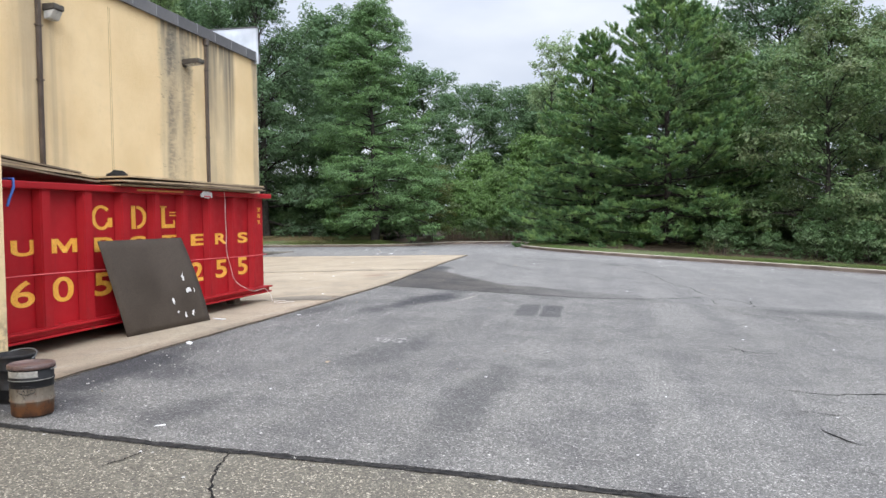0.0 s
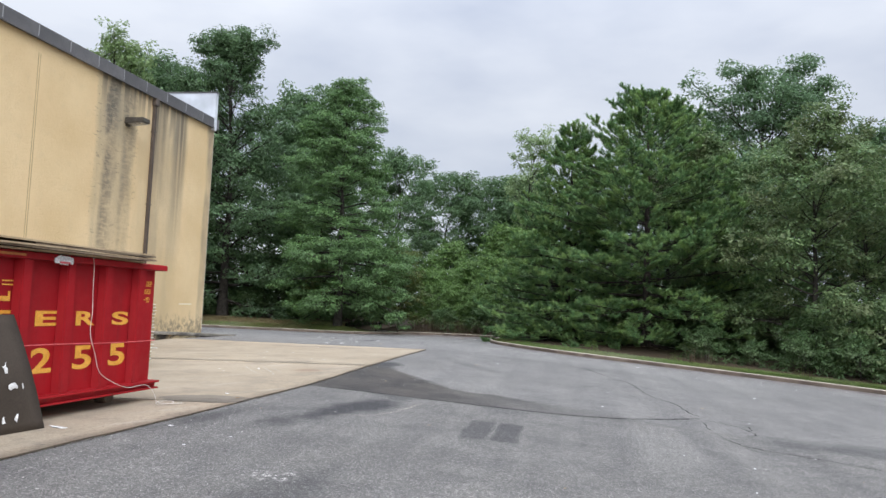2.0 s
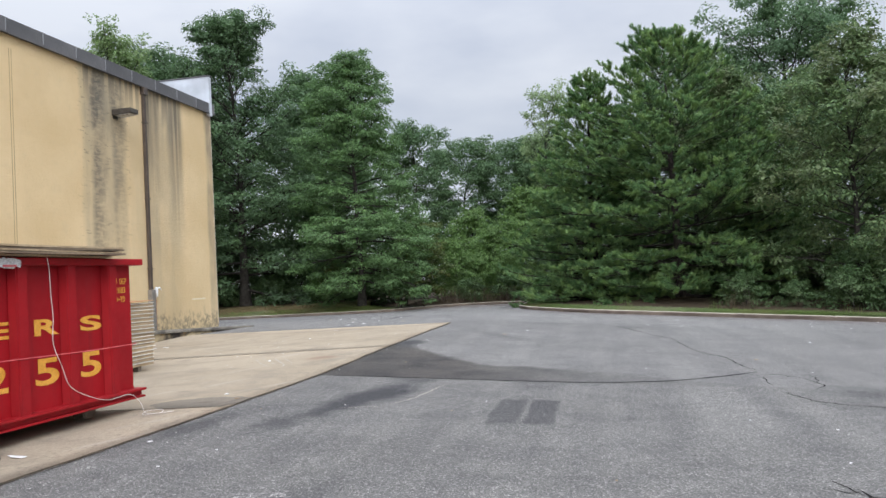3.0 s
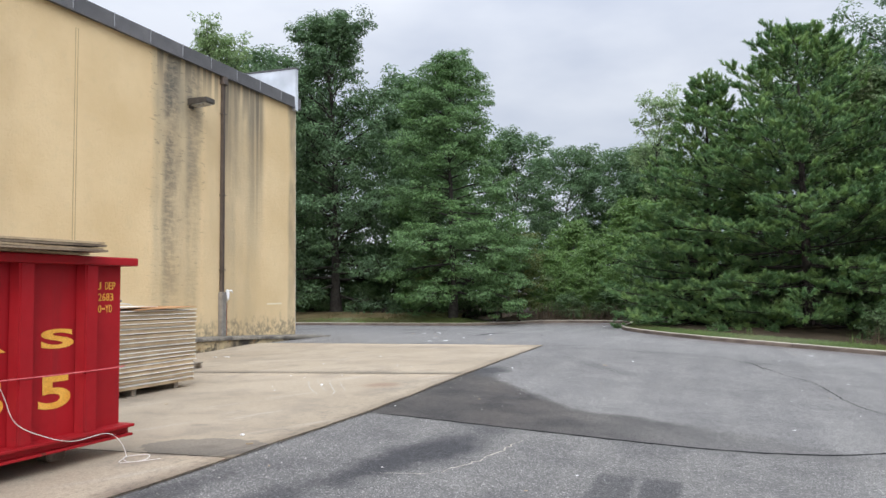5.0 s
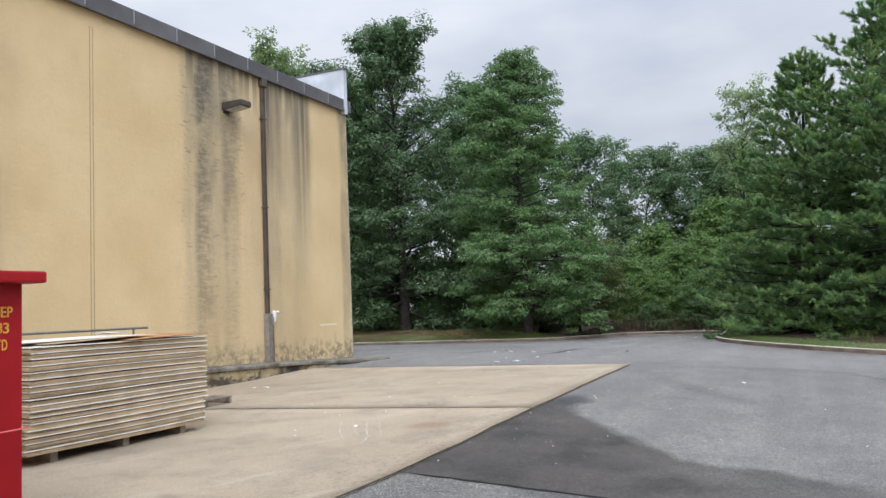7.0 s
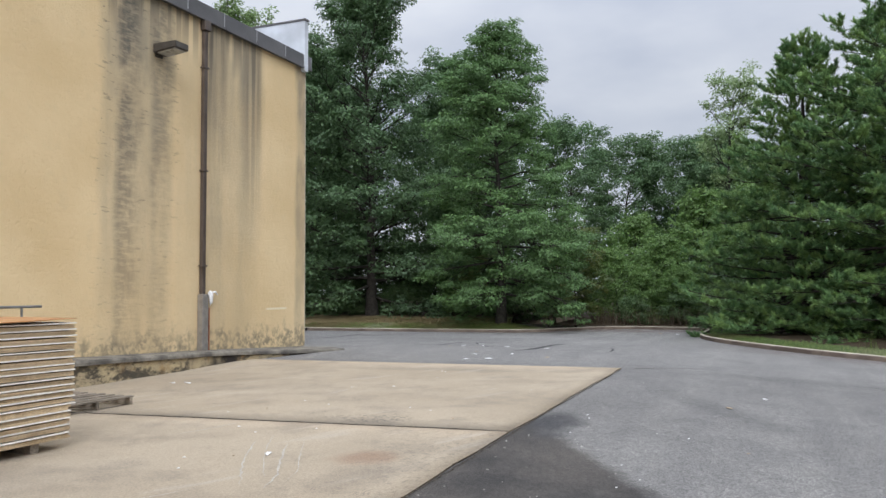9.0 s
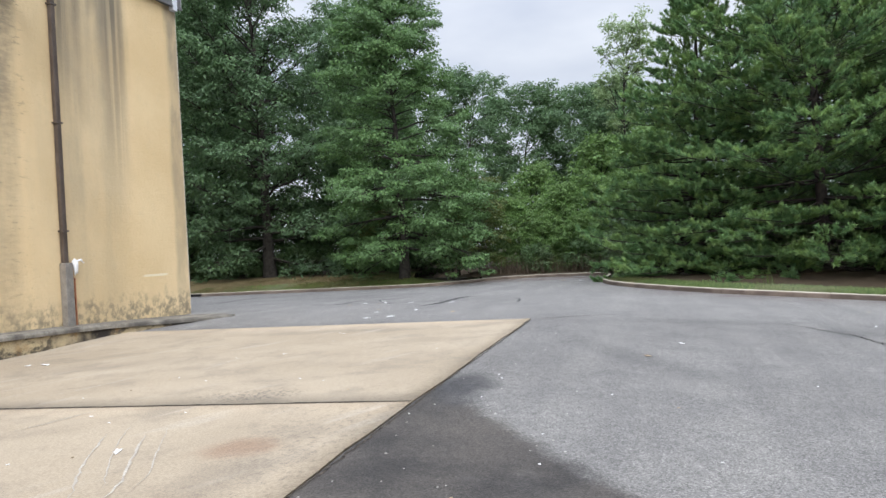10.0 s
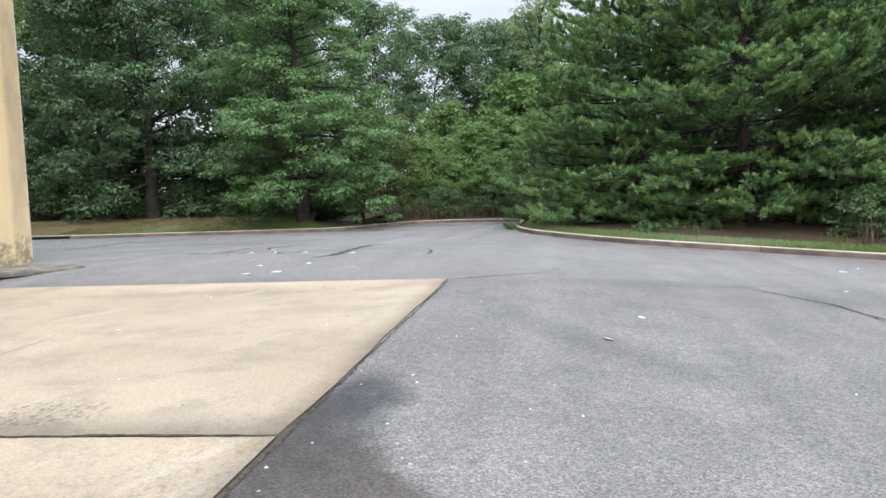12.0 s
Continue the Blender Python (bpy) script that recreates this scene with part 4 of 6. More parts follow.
sheet("verge_back", np.arange(-12.5, -2.9, 0.8), np.arange(51.5, 75, 1.5), lambda x, y: lie(x, 50) + 0.14 + 0.02 * (y - 51), M_SOIL, "leaf-littered bank behind the paved bay", "bank")


def verge_height(x, y):
    d = np.hypot(kerb_line[:, 0] - x, kerb_line[:, 1] - y)
    i = int(d.argmin())
    return float(kz[i] + np.interp(d[i], OFFS, LIFT_W if x < -10 else LIFT))


def blades(name, base, length, width, lean, material, label, category, seed):
    """Grass: one thin pointed blade at every base point."""
    rng = np.random.default_rng(seed)
    k = len(base)
    az = rng.uniform(0, 2 * math.pi, k)
    ln = length * rng.uniform(0.5, 1.3, k)
    out = np.stack([np.cos(az), np.sin(az), np.zeros(k)], -1)
    side = np.stack([-np.sin(az), np.cos(az), np.zeros(k)], -1) * (width * rng.uniform(0.6, 1.4, k))[:, None]
    tip = base + out * (ln * lean * rng.uniform(0.1, 1, k))[:, None] + np.array([0, 0, 1.0]) * ln[:, None]
    vs = np.stack([base - side, base + side, tip], 1).reshape(-1, 3)
    return tagged(soup(name, vs, np.arange(3 * k).reshape(-1, 3), material), label, category, kind="stuff")


def verge_points(i0, i1, count, near, far, seed):
    rng = np.random.default_rng(seed)
    i = rng.uniform(i0, i1 - 1, count)
    a = i.astype(int)
    t = (i - a)[:, None]
    off = near + (far - near) * rng.power(0.8, count)
    p = kerb_line[a] * (1 - t) + kerb_line[a + 1] * t + (kn[a] * (1 - t) + kn[a + 1] * t) * off[:, None]
    return np.c_[p, kz[a] + np.where(p[:, 0] < -10, np.interp(off, OFFS, LIFT_W), np.interp(off, OFFS, LIFT)) - 0.01]


blades("grass", verge_points(i_e, len(kerb_line) - 12, 24000, 0.16, 1.15, 1), 0.11, 0.012, 0.7, L_GRASS, "short green grass along the kerb", "grass", 1)
blades("grass", verge_points(int(i_w * 0.3), i_w, 16000, 0.16, 4.5, 2), 0.085, 0.014, 0.8, L_DRY, "dry mown grass on the verge", "grass", 2)
blades("grass", verge_points(int(i_w * 0.72), i_w, 9000, 0.16, 2.2, 3), 0.09, 0.013, 0.8, L_GRASS, "short green grass on the verge", "grass", 3)

# storm drain in the west kerb
drain = thing("storm_drain", -24.0, 44.37, lie(-24.0, 44.4), "dark slotted storm drain set in the kerb", "drain")
part("opening", box(-24.9, -23.2, 44.30, 44.40, lie(-24, 44.4) + 0.01, lie(-24, 44.4) + 0.13), M_CRACK, drain)
part("lintel", box(-24.95, -23.15, 44.28, 44.62, lie(-24, 44.4) + 0.13, lie(-24, 44.4) + 0.165, 0.01), M_KERB, drain)

# ---- building ----
WX, WY, WTOP = -13.1, 28.53, 7.70
wall_e = tagged(part("wall_east", box(WX - 0.3, WX, 5.6, WY, -0.6, WTOP), M_WALL), "tan painted block wall streaked with black rain stains", "wall", kind="structure")
tagged(part("wall_north", box(-44, WX - 0.302, WY - 0.3, WY, -0.6, WTOP), M_WALL), "tan painted block wall", "wall", kind="structure")
tagged(part("wall_west", box(-44.3, -44.002, -16, WY, -0.6, WTOP), M_WALL), "tan painted block wall", "wall", kind="structure")
CX, CY = -4.93, 5.66
tagged(part("wall_wing_north", box(WX - 0.3, CX, CY - 0.3, CY, -0.6, WTOP), M_WALL), "tan painted block wall of the projecting wing", "wall", kind="structure")
tagged(part("wall_wing_east", box(CX - 0.3, CX - 0.003, -16, CY - 0.302, -0.6, WTOP), M_WALL), "tan painted block wall of the projecting wing", "wall", kind="structure")
tagged(part("wall_south", box(-44, CX - 0.302, -16, -15.7, -0.6, WTOP), M_WALL), "tan painted block wall", "wall", kind="structure")
tagged(part("roof", box(-43.98, WX - 0.32, -15.6, WY - 0.32, 7.2, 7.4), M_ROOF), "flat grey membrane roof", "roof", kind="structure")
tagged(part("roof_wing", box(WX - 0.28, CX - 0.32, -15.6, CY - 0.32, 7.2, 7.4), M_ROOF), "flat grey membrane roof", "roof", kind="structure")

coping = tagged(new("coping"), "dark metal coping in lengths along the wall top", "coping", kind="structure")
proto = None
for k in range(19):
    y1 = WY + 0.16 - k * 1.22
    if proto is None:
        bm = bmesh.new()
        add_box(bm, WX - 0.42, WX + 0.10, y1 - 1.208, y1, WTOP - 0.005, WTOP + 0.35, 0.015)
        add_box(bm, WX + 0.085, WX + 0.125, y1 - 1.208, y1, WTOP - 0.03, WTOP + 0.03, 0.006)
        proto = part("coping_length", bm, M_COPING, coping)
        splice = part("splice_plate", box(WX - 0.424, WX + 0.104, y1 - 0.035, y1 - 0.004, WTOP + 0.02, WTOP + 0.354, 0.004), M_SPLICE, coping, "pale metal splice")
    else:
        for kin in (proto, splice):
            ob = kin.copy()
            scene.collection.objects.link(ob)
            ob.location.y = -k * 1.22
tagged(part("coping_wing", box(WX + 0.13, CX + 0.1, CY - 0.4, CY + 0.1, WTOP, WTOP + 0.35, 0.015), M_COPING), "dark metal coping of the wing", "coping", kind="structure")

parapet = thing("roof_parapet", -28, WY - 0.2, WTOP + 0.35, "white metal parapet panel standing above the roof edge", "parapet")
part("panel", box(-43, WX + 0.13, WY - 0.22, WY - 0.06, WTOP - 0.1, 8.98), M_WHITE, parapet)
part("cap", box(-43, WX + 0.16, WY - 0.25, WY - 0.03, 8.982, 9.03, 0.01), M_COPING, parapet, "thin dark metal cap")

# corner bead and control joint of the wall
tagged(part("trim", box(WX - 0.04, WX + 0.012, WY - 0.002, WY + 0.015, 0.3, WTOP - 0.02, 0.008), M_BEAD), "thin pale metal corner bead", "trim", kind="structure")
for o in (-0.035, 0.035):
    tagged(part("wall_joint", box(WX - 0.01, WX + 0.007, 19.13 + o - 0.009, 19.13 + o + 0.009, 0.5, WTOP - 0.32, 0.003), M_JOINT), "thin sealed control joint in the wall", "joint", kind="structure")

# ledge at the wall foot, sinking into the slab towards the corner
LEDGE = [(8.0, 0.62), (14.0, 0.58), (21.0, 0.49), (24.3, 0.385), (26.5, 0.29), (28.4, 0.20), (29.3, 0.16)]
LEDGE_Y, LEDGE_X = (8.0, 23.8, 24.6, 25.3, 26.4, 27.4, 27.8, 28.3, 28.7), (0.0, 0.0, 0.08, 0.33, 0.78, 1.10, 0.85, 0.1, -0.6)
ledge = thing("ledge", -12.5, 20, 0.0, "stained concrete ledge along the foot of the wall", "ledge")


def ledge_strip(name, x_front, top_off, bot, label, material):
    bm = bmesh.new()
    rows = []
    rng = random.Random(7)
    for y in np.r_[np.arange(8.0, 24.4, 0.35), np.arange(24.5, 28.65, 0.15)]:
        z = float(np.interp(y, [a for a, b in LEDGE], [b for a, b in LEDGE])) + top_off
        xf = x_front + float(np.interp(y, LEDGE_Y, LEDGE_X)) + rng.uniform(-0.02, 0.02)
        zb = z + bot if bot > -0.5 else -0.4
        rows.append([bm.verts.new(c) for c in ((WX - 0.05 + max(0, y - 28.5) * 1.6, y, z), (xf - 0.03, y, z + rng.uniform(-0.01, 0.01)), (xf, y, z - 0.03), (xf, y, zb), (WX - 0.05 + max(0, y - 28.5) * 1.6, y, zb))])
    for a, b in zip(rows, rows[1:]):
        for i in range(5):
            bm.faces.new((a[i], a[(i + 1) % 5], b[(i + 1) % 5], b[i]))
    bm.faces.new(rows[0])
    bm.faces.new(rows[-1][::-1])
    return part(name, bm, material, ledge, label)


ledge_strip("base", -12.34, -0.075, -1.0, "flaking stained base", M_LEDGE)
ledge_strip("cap", -12.28, 0.0, -0.085, "worn concrete cap", M_CAP)


# ---- downspouts ----
def downspout(y, z0, z1, straps, label):
    t = thing("downspout", WX + 0.06, y, z0, label, "downspout")
    bm = bmesh.new()
    add_box(bm, WX + 0.012, WX + 0.10, y - 0.055, y + 0.055, z0, z1, 0.012)
    for k in range(3):
        add_box(bm, WX + 0.098, WX + 0.108, y - 0.04 + k * 0.032, y - 0.025 + k * 0.032, z0, z1, 0.003)
    part("pipe", bm, M_PIPE, t)
    part("outlet_head", box(WX + 0.005, WX + 0.15, y - 0.10, y + 0.10, z1, WTOP - 0.02, 0.015), M_PIPE, t)
    for z in straps:
        part("strap", box(WX + 0.003, WX + 0.118, y - 0.085, y + 0.085, z, z + 0.035, 0.004), M_PIPE, t)
    return t


ds = downspout(24.40, 1.55, 7.45, (2.2, 4.3, 6.6), "brown metal downspout strapped to the wall")
boot = box(WX + 0.004, WX + 0.15, 24.30, 24.50, 0.37, 1.60, 0.02)
part("boot", boot, M_BOOT, ds, "grey galvanised boot")
downspout(16.30, 0.6, 7.45, (2.2, 4.9, 6.2), "brown metal downspout strapped to the wall")
for k, dy in enumerate((0.17, 0.23)):
    c = thing("conduit", WX + 0.05, 24.42 + dy, 0.37, "thin rust-streaked conduit beside the downspout", "pipe", "conduits")
    tube("pipe", [(WX + 0.04, 24.42 + dy, 0.36), (WX + 0.04, 24.42 + dy, 1.0), (WX + 0.045, 24.42 + dy, 1.50 - 0.2 * k)], 0.018, M_RUST, c)
rag = thing("rag", WX + 0.1, 24.68, 1.5, "white rag knotted on the conduit", "rag")
bm = bmesh.new()
bmesh.ops.create_icosphere(bm, subdivisions=3, radius=0.10)
for v in bm.verts:
    v.co += v.normal * 0.05 * noise.noise(v.co * 14)
    v.co = Vector((v.co.x * 0.6, v.co.y * 0.8, v.co.z * (1.7 if v.co.z < 0 else 1.0)))
part("cloth", moved(bm, Matrix.Translation((WX + 0.09, 24.63, 1.56)) @ Matrix.Diagonal((0.8, 0.62, 1.1, 1))), M_PAPER, rag, smooth=True)
tube("tail", [(WX + 0.10, 24.63, 1.62), (WX + 0.13, 24.74, 1.65), (WX + 0.13, 24.82, 1.58)], [0.02, 0.024, 0.008], M_PAPER, rag)


# ---- wall lamps ----
def wall_lamp(y, z, reach, drop):
    """A box lamp whose lens slopes under the hood; drop: how far the lens hangs below it."""
    t = thing("wall_lamp", WX, y, z, "bronze box-shaped wall lamp, unlit, high on the wall", "wall lamp", "lamps on the wall")
    part("back_plate", box(WX + 0.001, WX + 0.03, y - 0.10, y + 0.10, z - 0.12, z + 0.10, 0.006), M_LAMP, t)
    bm = bmesh.new()
    vs = add_box(bm, WX + 0.03, WX + reach, y - 0.19, y + 0.19, z - 0.06, z + 0.12)
    for v in vs:
        if v.co.x > WX + 0.2 and v.co.z < z:
            v.co.z += 0.05
    bmesh.ops.bevel(bm, geom=list(bm.edges), offset=0.012, segments=2, affect="EDGES")
    housing = part("housing", bm, M_LAMP, t)
    if drop:
        bm = bmesh.new()
        for v in add_box(bm, WX + 0.04, WX + reach - 0.02, y - 0.165, y + 0.165, z - drop, z - 0.03):
            if v.co.x > WX + 0.2 and v.co.z < z - 0.1:
                v.co.x -= 0.12
        bmesh.ops.bevel(bm, geom=list(bm.edges), offset=0.015, segments=2, affect="EDGES")
        part("lens", bm, M_LENS, housing, "clouded lens")
    else:
        part("lens", moved(box(-reach * 0.36, reach * 0.36, -0.15, 0.15, -0.012, 0.012, 0.005), pose(WX + reach * 0.55, y, z - 0.045, 0, -5, 0)), M_LENS, housing, "clouded lens")


wall_lamp(23.05, 6.59, 0.62, 0.0)
wall_lamp(16.66, 6.66, 0.36, 0.24)


# ---- lettering ----
def letters(name, text, material, parent, cy, cz, w, h, x, bold=0.03, depth=0.003):
    """Built-in font, flattened to a mesh that faces +x, fitted into a field of w by h round (cy, cz)."""
    cu = bpy.data.curves.new(name, "FONT")
    cu.body, cu.offset, cu.extrude = text, bold, 0.01
    tmp = bpy.data.objects.new(name, cu)
    me = bpy.data.meshes.new_from_object(tmp)
    bpy.data.objects.remove(tmp)
    bm = bmesh.new()
    bm.from_mesh(me)
    bmesh.ops.remove_doubles(bm, verts=bm.verts, dist=0.0005)
    bm.to_mesh(me)
    bm.free()
    co = np.empty(len(me.vertices) * 3, np.float32)
    me.vertices.foreach_get("co", co)
    co = co.reshape(-1, 3)
    lo, hi = co.min(0), co.max(0)
    out = np.stack([x + (co[:, 2] - lo[2]) / (hi[2] - lo[2]) * depth, cy + ((co[:, 0] - lo[0]) / (hi[0] - lo[0]) - 0.5) * w, cz + ((co[:, 1] - lo[1]) / (hi[1] - lo[1]) - 0.5) * h], -1)
    me.vertices.foreach_set("co", out.astype(np.float32).ravel())
    me.name = name
    me.update()
    return link_mesh(name, me, material, parent)


def arc_plate(name, cy, cz, ry, rz, thick, a0, a1, x, material, parent):
    """A flat curved stroke facing +x."""
    a = np.radians(np.linspace(a0, a1, 28))
    o = np.stack([np.full(28, x), cy + ry * np.cos(a), cz + rz * np.sin(a)], -1)
    i = np.stack([np.full(28, x), cy + (ry - thick) * np.cos(a), cz + (rz - thick * 0.55) * np.sin(a)], -1)
    k = np.arange(27)
    return soup(name, np.r_[o, i], np.stack([k, k + 1, k + 29, k + 28], -1), material, parent)


# ---- roll-off container; x = 0 is its outer face, y = 0 its far end ----
D = pose(-5.33, 12.02, 0.0, 0, 0, -2.9)
dump = thing("dumpster", -5.33, 12.02, 0.07, "red steel roll-off dumpster with yellow lettering on the slab", "dumpster", rz=-2.9)


def dpart(name, bm, material=None, label="", parent=None):
    return part(name, moved(bm, D), material or M_RED, parent or dump, label)


LEN, WID = 6.15, 2.42
face = dpart("side_wall", box(-0.13, -0.10, -LEN, -0.06, 0.385, 1.85))
dpart("side_wall", box(-WID, -WID + 0.03, -LEN, -0.06, 0.385, 1.85))
dpart("end_wall", box(-WID + 0.032, -0.132, -0.09, -0.06, 0.385, 1.85))
dpart("end_wall", box(-WID + 0.032, -0.132, -LEN, -LEN + 0.03, 0.385, 1.85))
dpart("floor_plate", box(-WID + 0.032, -0.132, -LEN + 0.032, -0.092, 0.40, 0.44))
bm = bmesh.new()
add_box(bm, -0.16, 0.03, -LEN - 0.05, 0.03, 1.842, 1.918, 0.014)
add_box(bm, -WID - 0.05, -WID + 0.1, -LEN - 0.05, 0.03, 1.842, 1.918, 0.014)
add_box(bm, -WID + 0.102, -0.162, -0.12, 0.02, 1.844, 1.916, 0.012)
add_box(bm, -WID + 0.102, -0.162, -LEN - 0.03, -LEN + 0.1, 1.844, 1.916, 0.012)
dpart("top_rail", bm)
bm = bmesh.new()
add_box(bm, -0.16, 0.035, -LEN, 0.0, 0.365, 0.392, 0.006)
add_box(bm, -0.16, -0.02, -LEN, -0.02, 0.310, 0.363, 0.006)
add_box(bm, -0.16, 0.025, -LEN, -0.01, 0.285, 0.308, 0.006)
dpart("bottom_rail", bm, None, "flanged dark red bottom rail")
RIBS = [-0.48, -1.13, -1.80, -2.47, -3.10, -3.73, -4.38, -5.02, -5.66]
rib0 = None
for y in RIBS:
    if rib0 is None:
        bm = bmesh.new()
        vs = add_box(bm, -0.10, 0.0, y - 0.095, y + 0.095, 0.393, 1.843)
        for v in vs:
            if v.co.x > -0.05:
                v.co.y = y + (v.co.y - y) * 0.72
        bmesh.ops.bevel(bm, geom=[e for e in bm.edges if abs(e.verts[0].co.z - e.verts[1].co.z) > 1], offset=0.012, segments=2, affect="EDGES")
        rib0 = dpart("rib", bm)
    else:
        ob = rib0.copy()
        scene.collection.objects.link(ob)
        ob.matrix_basis = D @ Matrix.Translation((0, y - RIBS[0], 0)) @ D.inverted()
for xx in (-0.62, -1.78):
    dpart("skid_beam", box(xx - 0.06, xx + 0.06, -LEN + 0.1, -0.2, 0.20, 0.40, 0.01), M_STEEL, "rusty long skid beam")
for k, yy in enumerate((-0.52, -LEN + 0.5)):
    for xx in (-0.42, -1.98):
        bm = bmesh.new()
        bmesh.ops.create_cone(bm, cap_ends=True, segments=24, radius1=0.105, radius2=0.105, depth=0.16)
        bmesh.ops.bevel(bm, geom=[e for e in bm.edges if len(e.link_faces) == 2 and any(len(f.verts) > 4 for f in e.link_faces)], offset=0.012, segments=2, affect="EDGES")
        moved(bm, pose(xx, yy, 0.205, 0, 90, 0))
        dpart("wheel", bm, M_STEEL, "rusty steel roller")
        dpart("axle_bracket", box(xx - 0.10, xx - 0.085, yy - 0.07, yy + 0.07, 0.18, 0.40, 0.006), M_STEEL)
for y in (-0.75, -2.0, -3.3, -4.6, -5.8):
    dpart("cross_member", box(-WID + 0.1, -0.165, y - 0.04, y + 0.04, 0.335, 0.398), M_STEEL)

FACE = -0.0985


def dletters(text, y, z, w, h, bold=0.03):
    ob = letters("letter", text, M_YELLOW, face, y, z, w, h, FACE, bold)
    ob.matrix_parent_inverse = D.copy()
    return ob


def heavy_m(y, z, w, h):
    """A broad capital M cut as one plate."""
    out = ((0, 0), (0, 1), (0.27, 1), (0.5, 0.42), (0.73, 1), (1, 1), (1, 0), (0.78, 0), (0.78, 0.68), (0.57, 0), (0.43, 0), (0.22, 0.68), (0.22, 0))
    bm = bmesh.new()
    bm.faces.new([bm.verts.new((FACE + 0.002, y + (a - 0.5) * w, z + (b - 0.5) * h)) for a, b in out])
    bmesh.ops.triangulate(bm, faces=bm.faces[:])
    bmesh.ops.solidify(bm, geom=bm.faces[:], thickness=0.002)
    ob = part("letter", bm, M_YELLOW, face)
    ob.matrix_parent_inverse = D.copy()


for ch, y in zip("SRETSPMU", (-0.75, -1.40, -2.04, -2.71, -3.37, -4.02, -4.66, -5.24)):
    if ch == "M":
        heavy_m(y, 1.24, 0.42, 0.155)
    else:
        dletters(ch, y, 1.213 - 0.005 * (y + 0.75), 0.33, 0.165, 0.03)
for ch, y in zip("552506", (-0.75, -1.39, -2.05, -4.03, -4.68, -5.25)):
    dletters(ch, y - 0.02, 0.765, 0.32, 0.272, 0.012 if ch in "06" else 0.022)
for text, y, z, w in (("J DEP.", -0.205, 1.660, 0.25), ("2683", -0.235, 1.558, 0.18), ("0-YD.", -0.220, 1.452, 0.21)):
    step = w / len(text)
    for k, ch in enumerate(text.replace(".", " ")):
        if ch != " ":
            dletters(ch, y - w / 2 + (k + 0.5) * step, z, step * 0.86, 0.068 if ch != "-" else 0.014, 0.012)
# company mark: an open ring, a half ring and an angle, with two dots
marks = [arc_plate("emblem_stroke", -4.05, 1.545, 0.17, 0.145, 0.065, 40, 330, FACE + 0.002, M_YELLOW, face), arc_plate("emblem_stroke", -3.40, 1.545, 0.20, 0.145, 0.07, -88, 88, FACE + 0.002, M_YELLOW, face)]
for y0, y1, z0, z1 in ((-3.50, -3.42, 1.40, 1.69), (-3.94, -3.86, 1.43, 1.54), (-2.88, -2.80, 1.40, 1.69), (-2.92, -2.76, 1.672, 1.69), (-2.80, -2.58, 1.40, 1.45), (-2.61, -2.58, 1.45, 1.50), (-2.54, -2.49, 1.40, 1.45), (-3.81, -3.76, 1.40, 1.45), (-2.70, -2.50, 1.56, 1.575), (-2.70, -2.50, 1.60, 1.615)):
    marks.append(part("emblem_stroke", box(FACE, FACE + 0.003, y0, y1, z0, z1), M_YELLOW, face))
marks.append(part("maker_plate", box(0.031, 0.033, -3.55, -2.55, 1.868, 1.892), M_FADED, dump, "worn stencilled strip on the rail"))
for ob in marks:
    ob.matrix_parent_inverse = D.copy() if ob.parent == face else dump.matrix_basis.inverted() @ D


def dpt(x, y, z):
    return tuple(D @ Vector((x, y, z)))


cord = thing("cord", -5.4, 11.0, 0.95, "pink cord tied round the dumpster", "cord")
tube("strand", [dpt(0.004, y, 0.922 - 0.006 * y + 0.008 * math.sin(y * 2.1)) for y in np.arange(-6.15, 0.0, 0.2)] + [dpt(-0.05, -0.05, 0.922)], 0.006, M_PINK, cord)
cord = thing("cord", -5.35, 10.8, 0.05, "loose white cord hanging down the dumpster to the slab", "cord")
hang = [dpt(0.04, -1.52, 1.93), dpt(0.045, -1.50, 1.80), dpt(0.02, -1.46, 1.55), dpt(0.012, -1.43, 1.30), dpt(0.012, -1.44, 1.05), dpt(0.012, -1.33, 0.80), dpt(0.012, -1.22, 0.58), dpt(0.045, -0.98, 0.44), dpt(0.07, -0.72, 0.36), dpt(0.06, -0.35, 0.36), dpt(0.10, -0.22, 0.25), dpt(0.14, -0.2, 0.12)]
hz = float(lie(-5.1, 11.8)) + 0.022
hang += [dpt(0.18, -0.25, hz), dpt(0.30, -0.45, hz), dpt(0.42, -0.30, hz), dpt(0.30, -0.10, hz), dpt(0.20, -0.28, hz + 0.01), dpt(0.38, -0.42, hz + 0.008), dpt(0.52, -0.2, hz)]
tube("strand", spline(hang, 0.05), 0.0036, M_CORD, cord)
strap = thing("strap", -5.6, 6.9, 1.7, "blue strap hung over the dumpster rim", "strap")
tube("band", [dpt(-0.1, -5.48, 1.932), dpt(0.035, -5.48, 1.932), dpt(0.045, -5.49, 1.85), dpt(0.03, -5.54, 1.72), dpt(0.03, -5.56, 1.66)], 0.014, M_BLUE, strap)


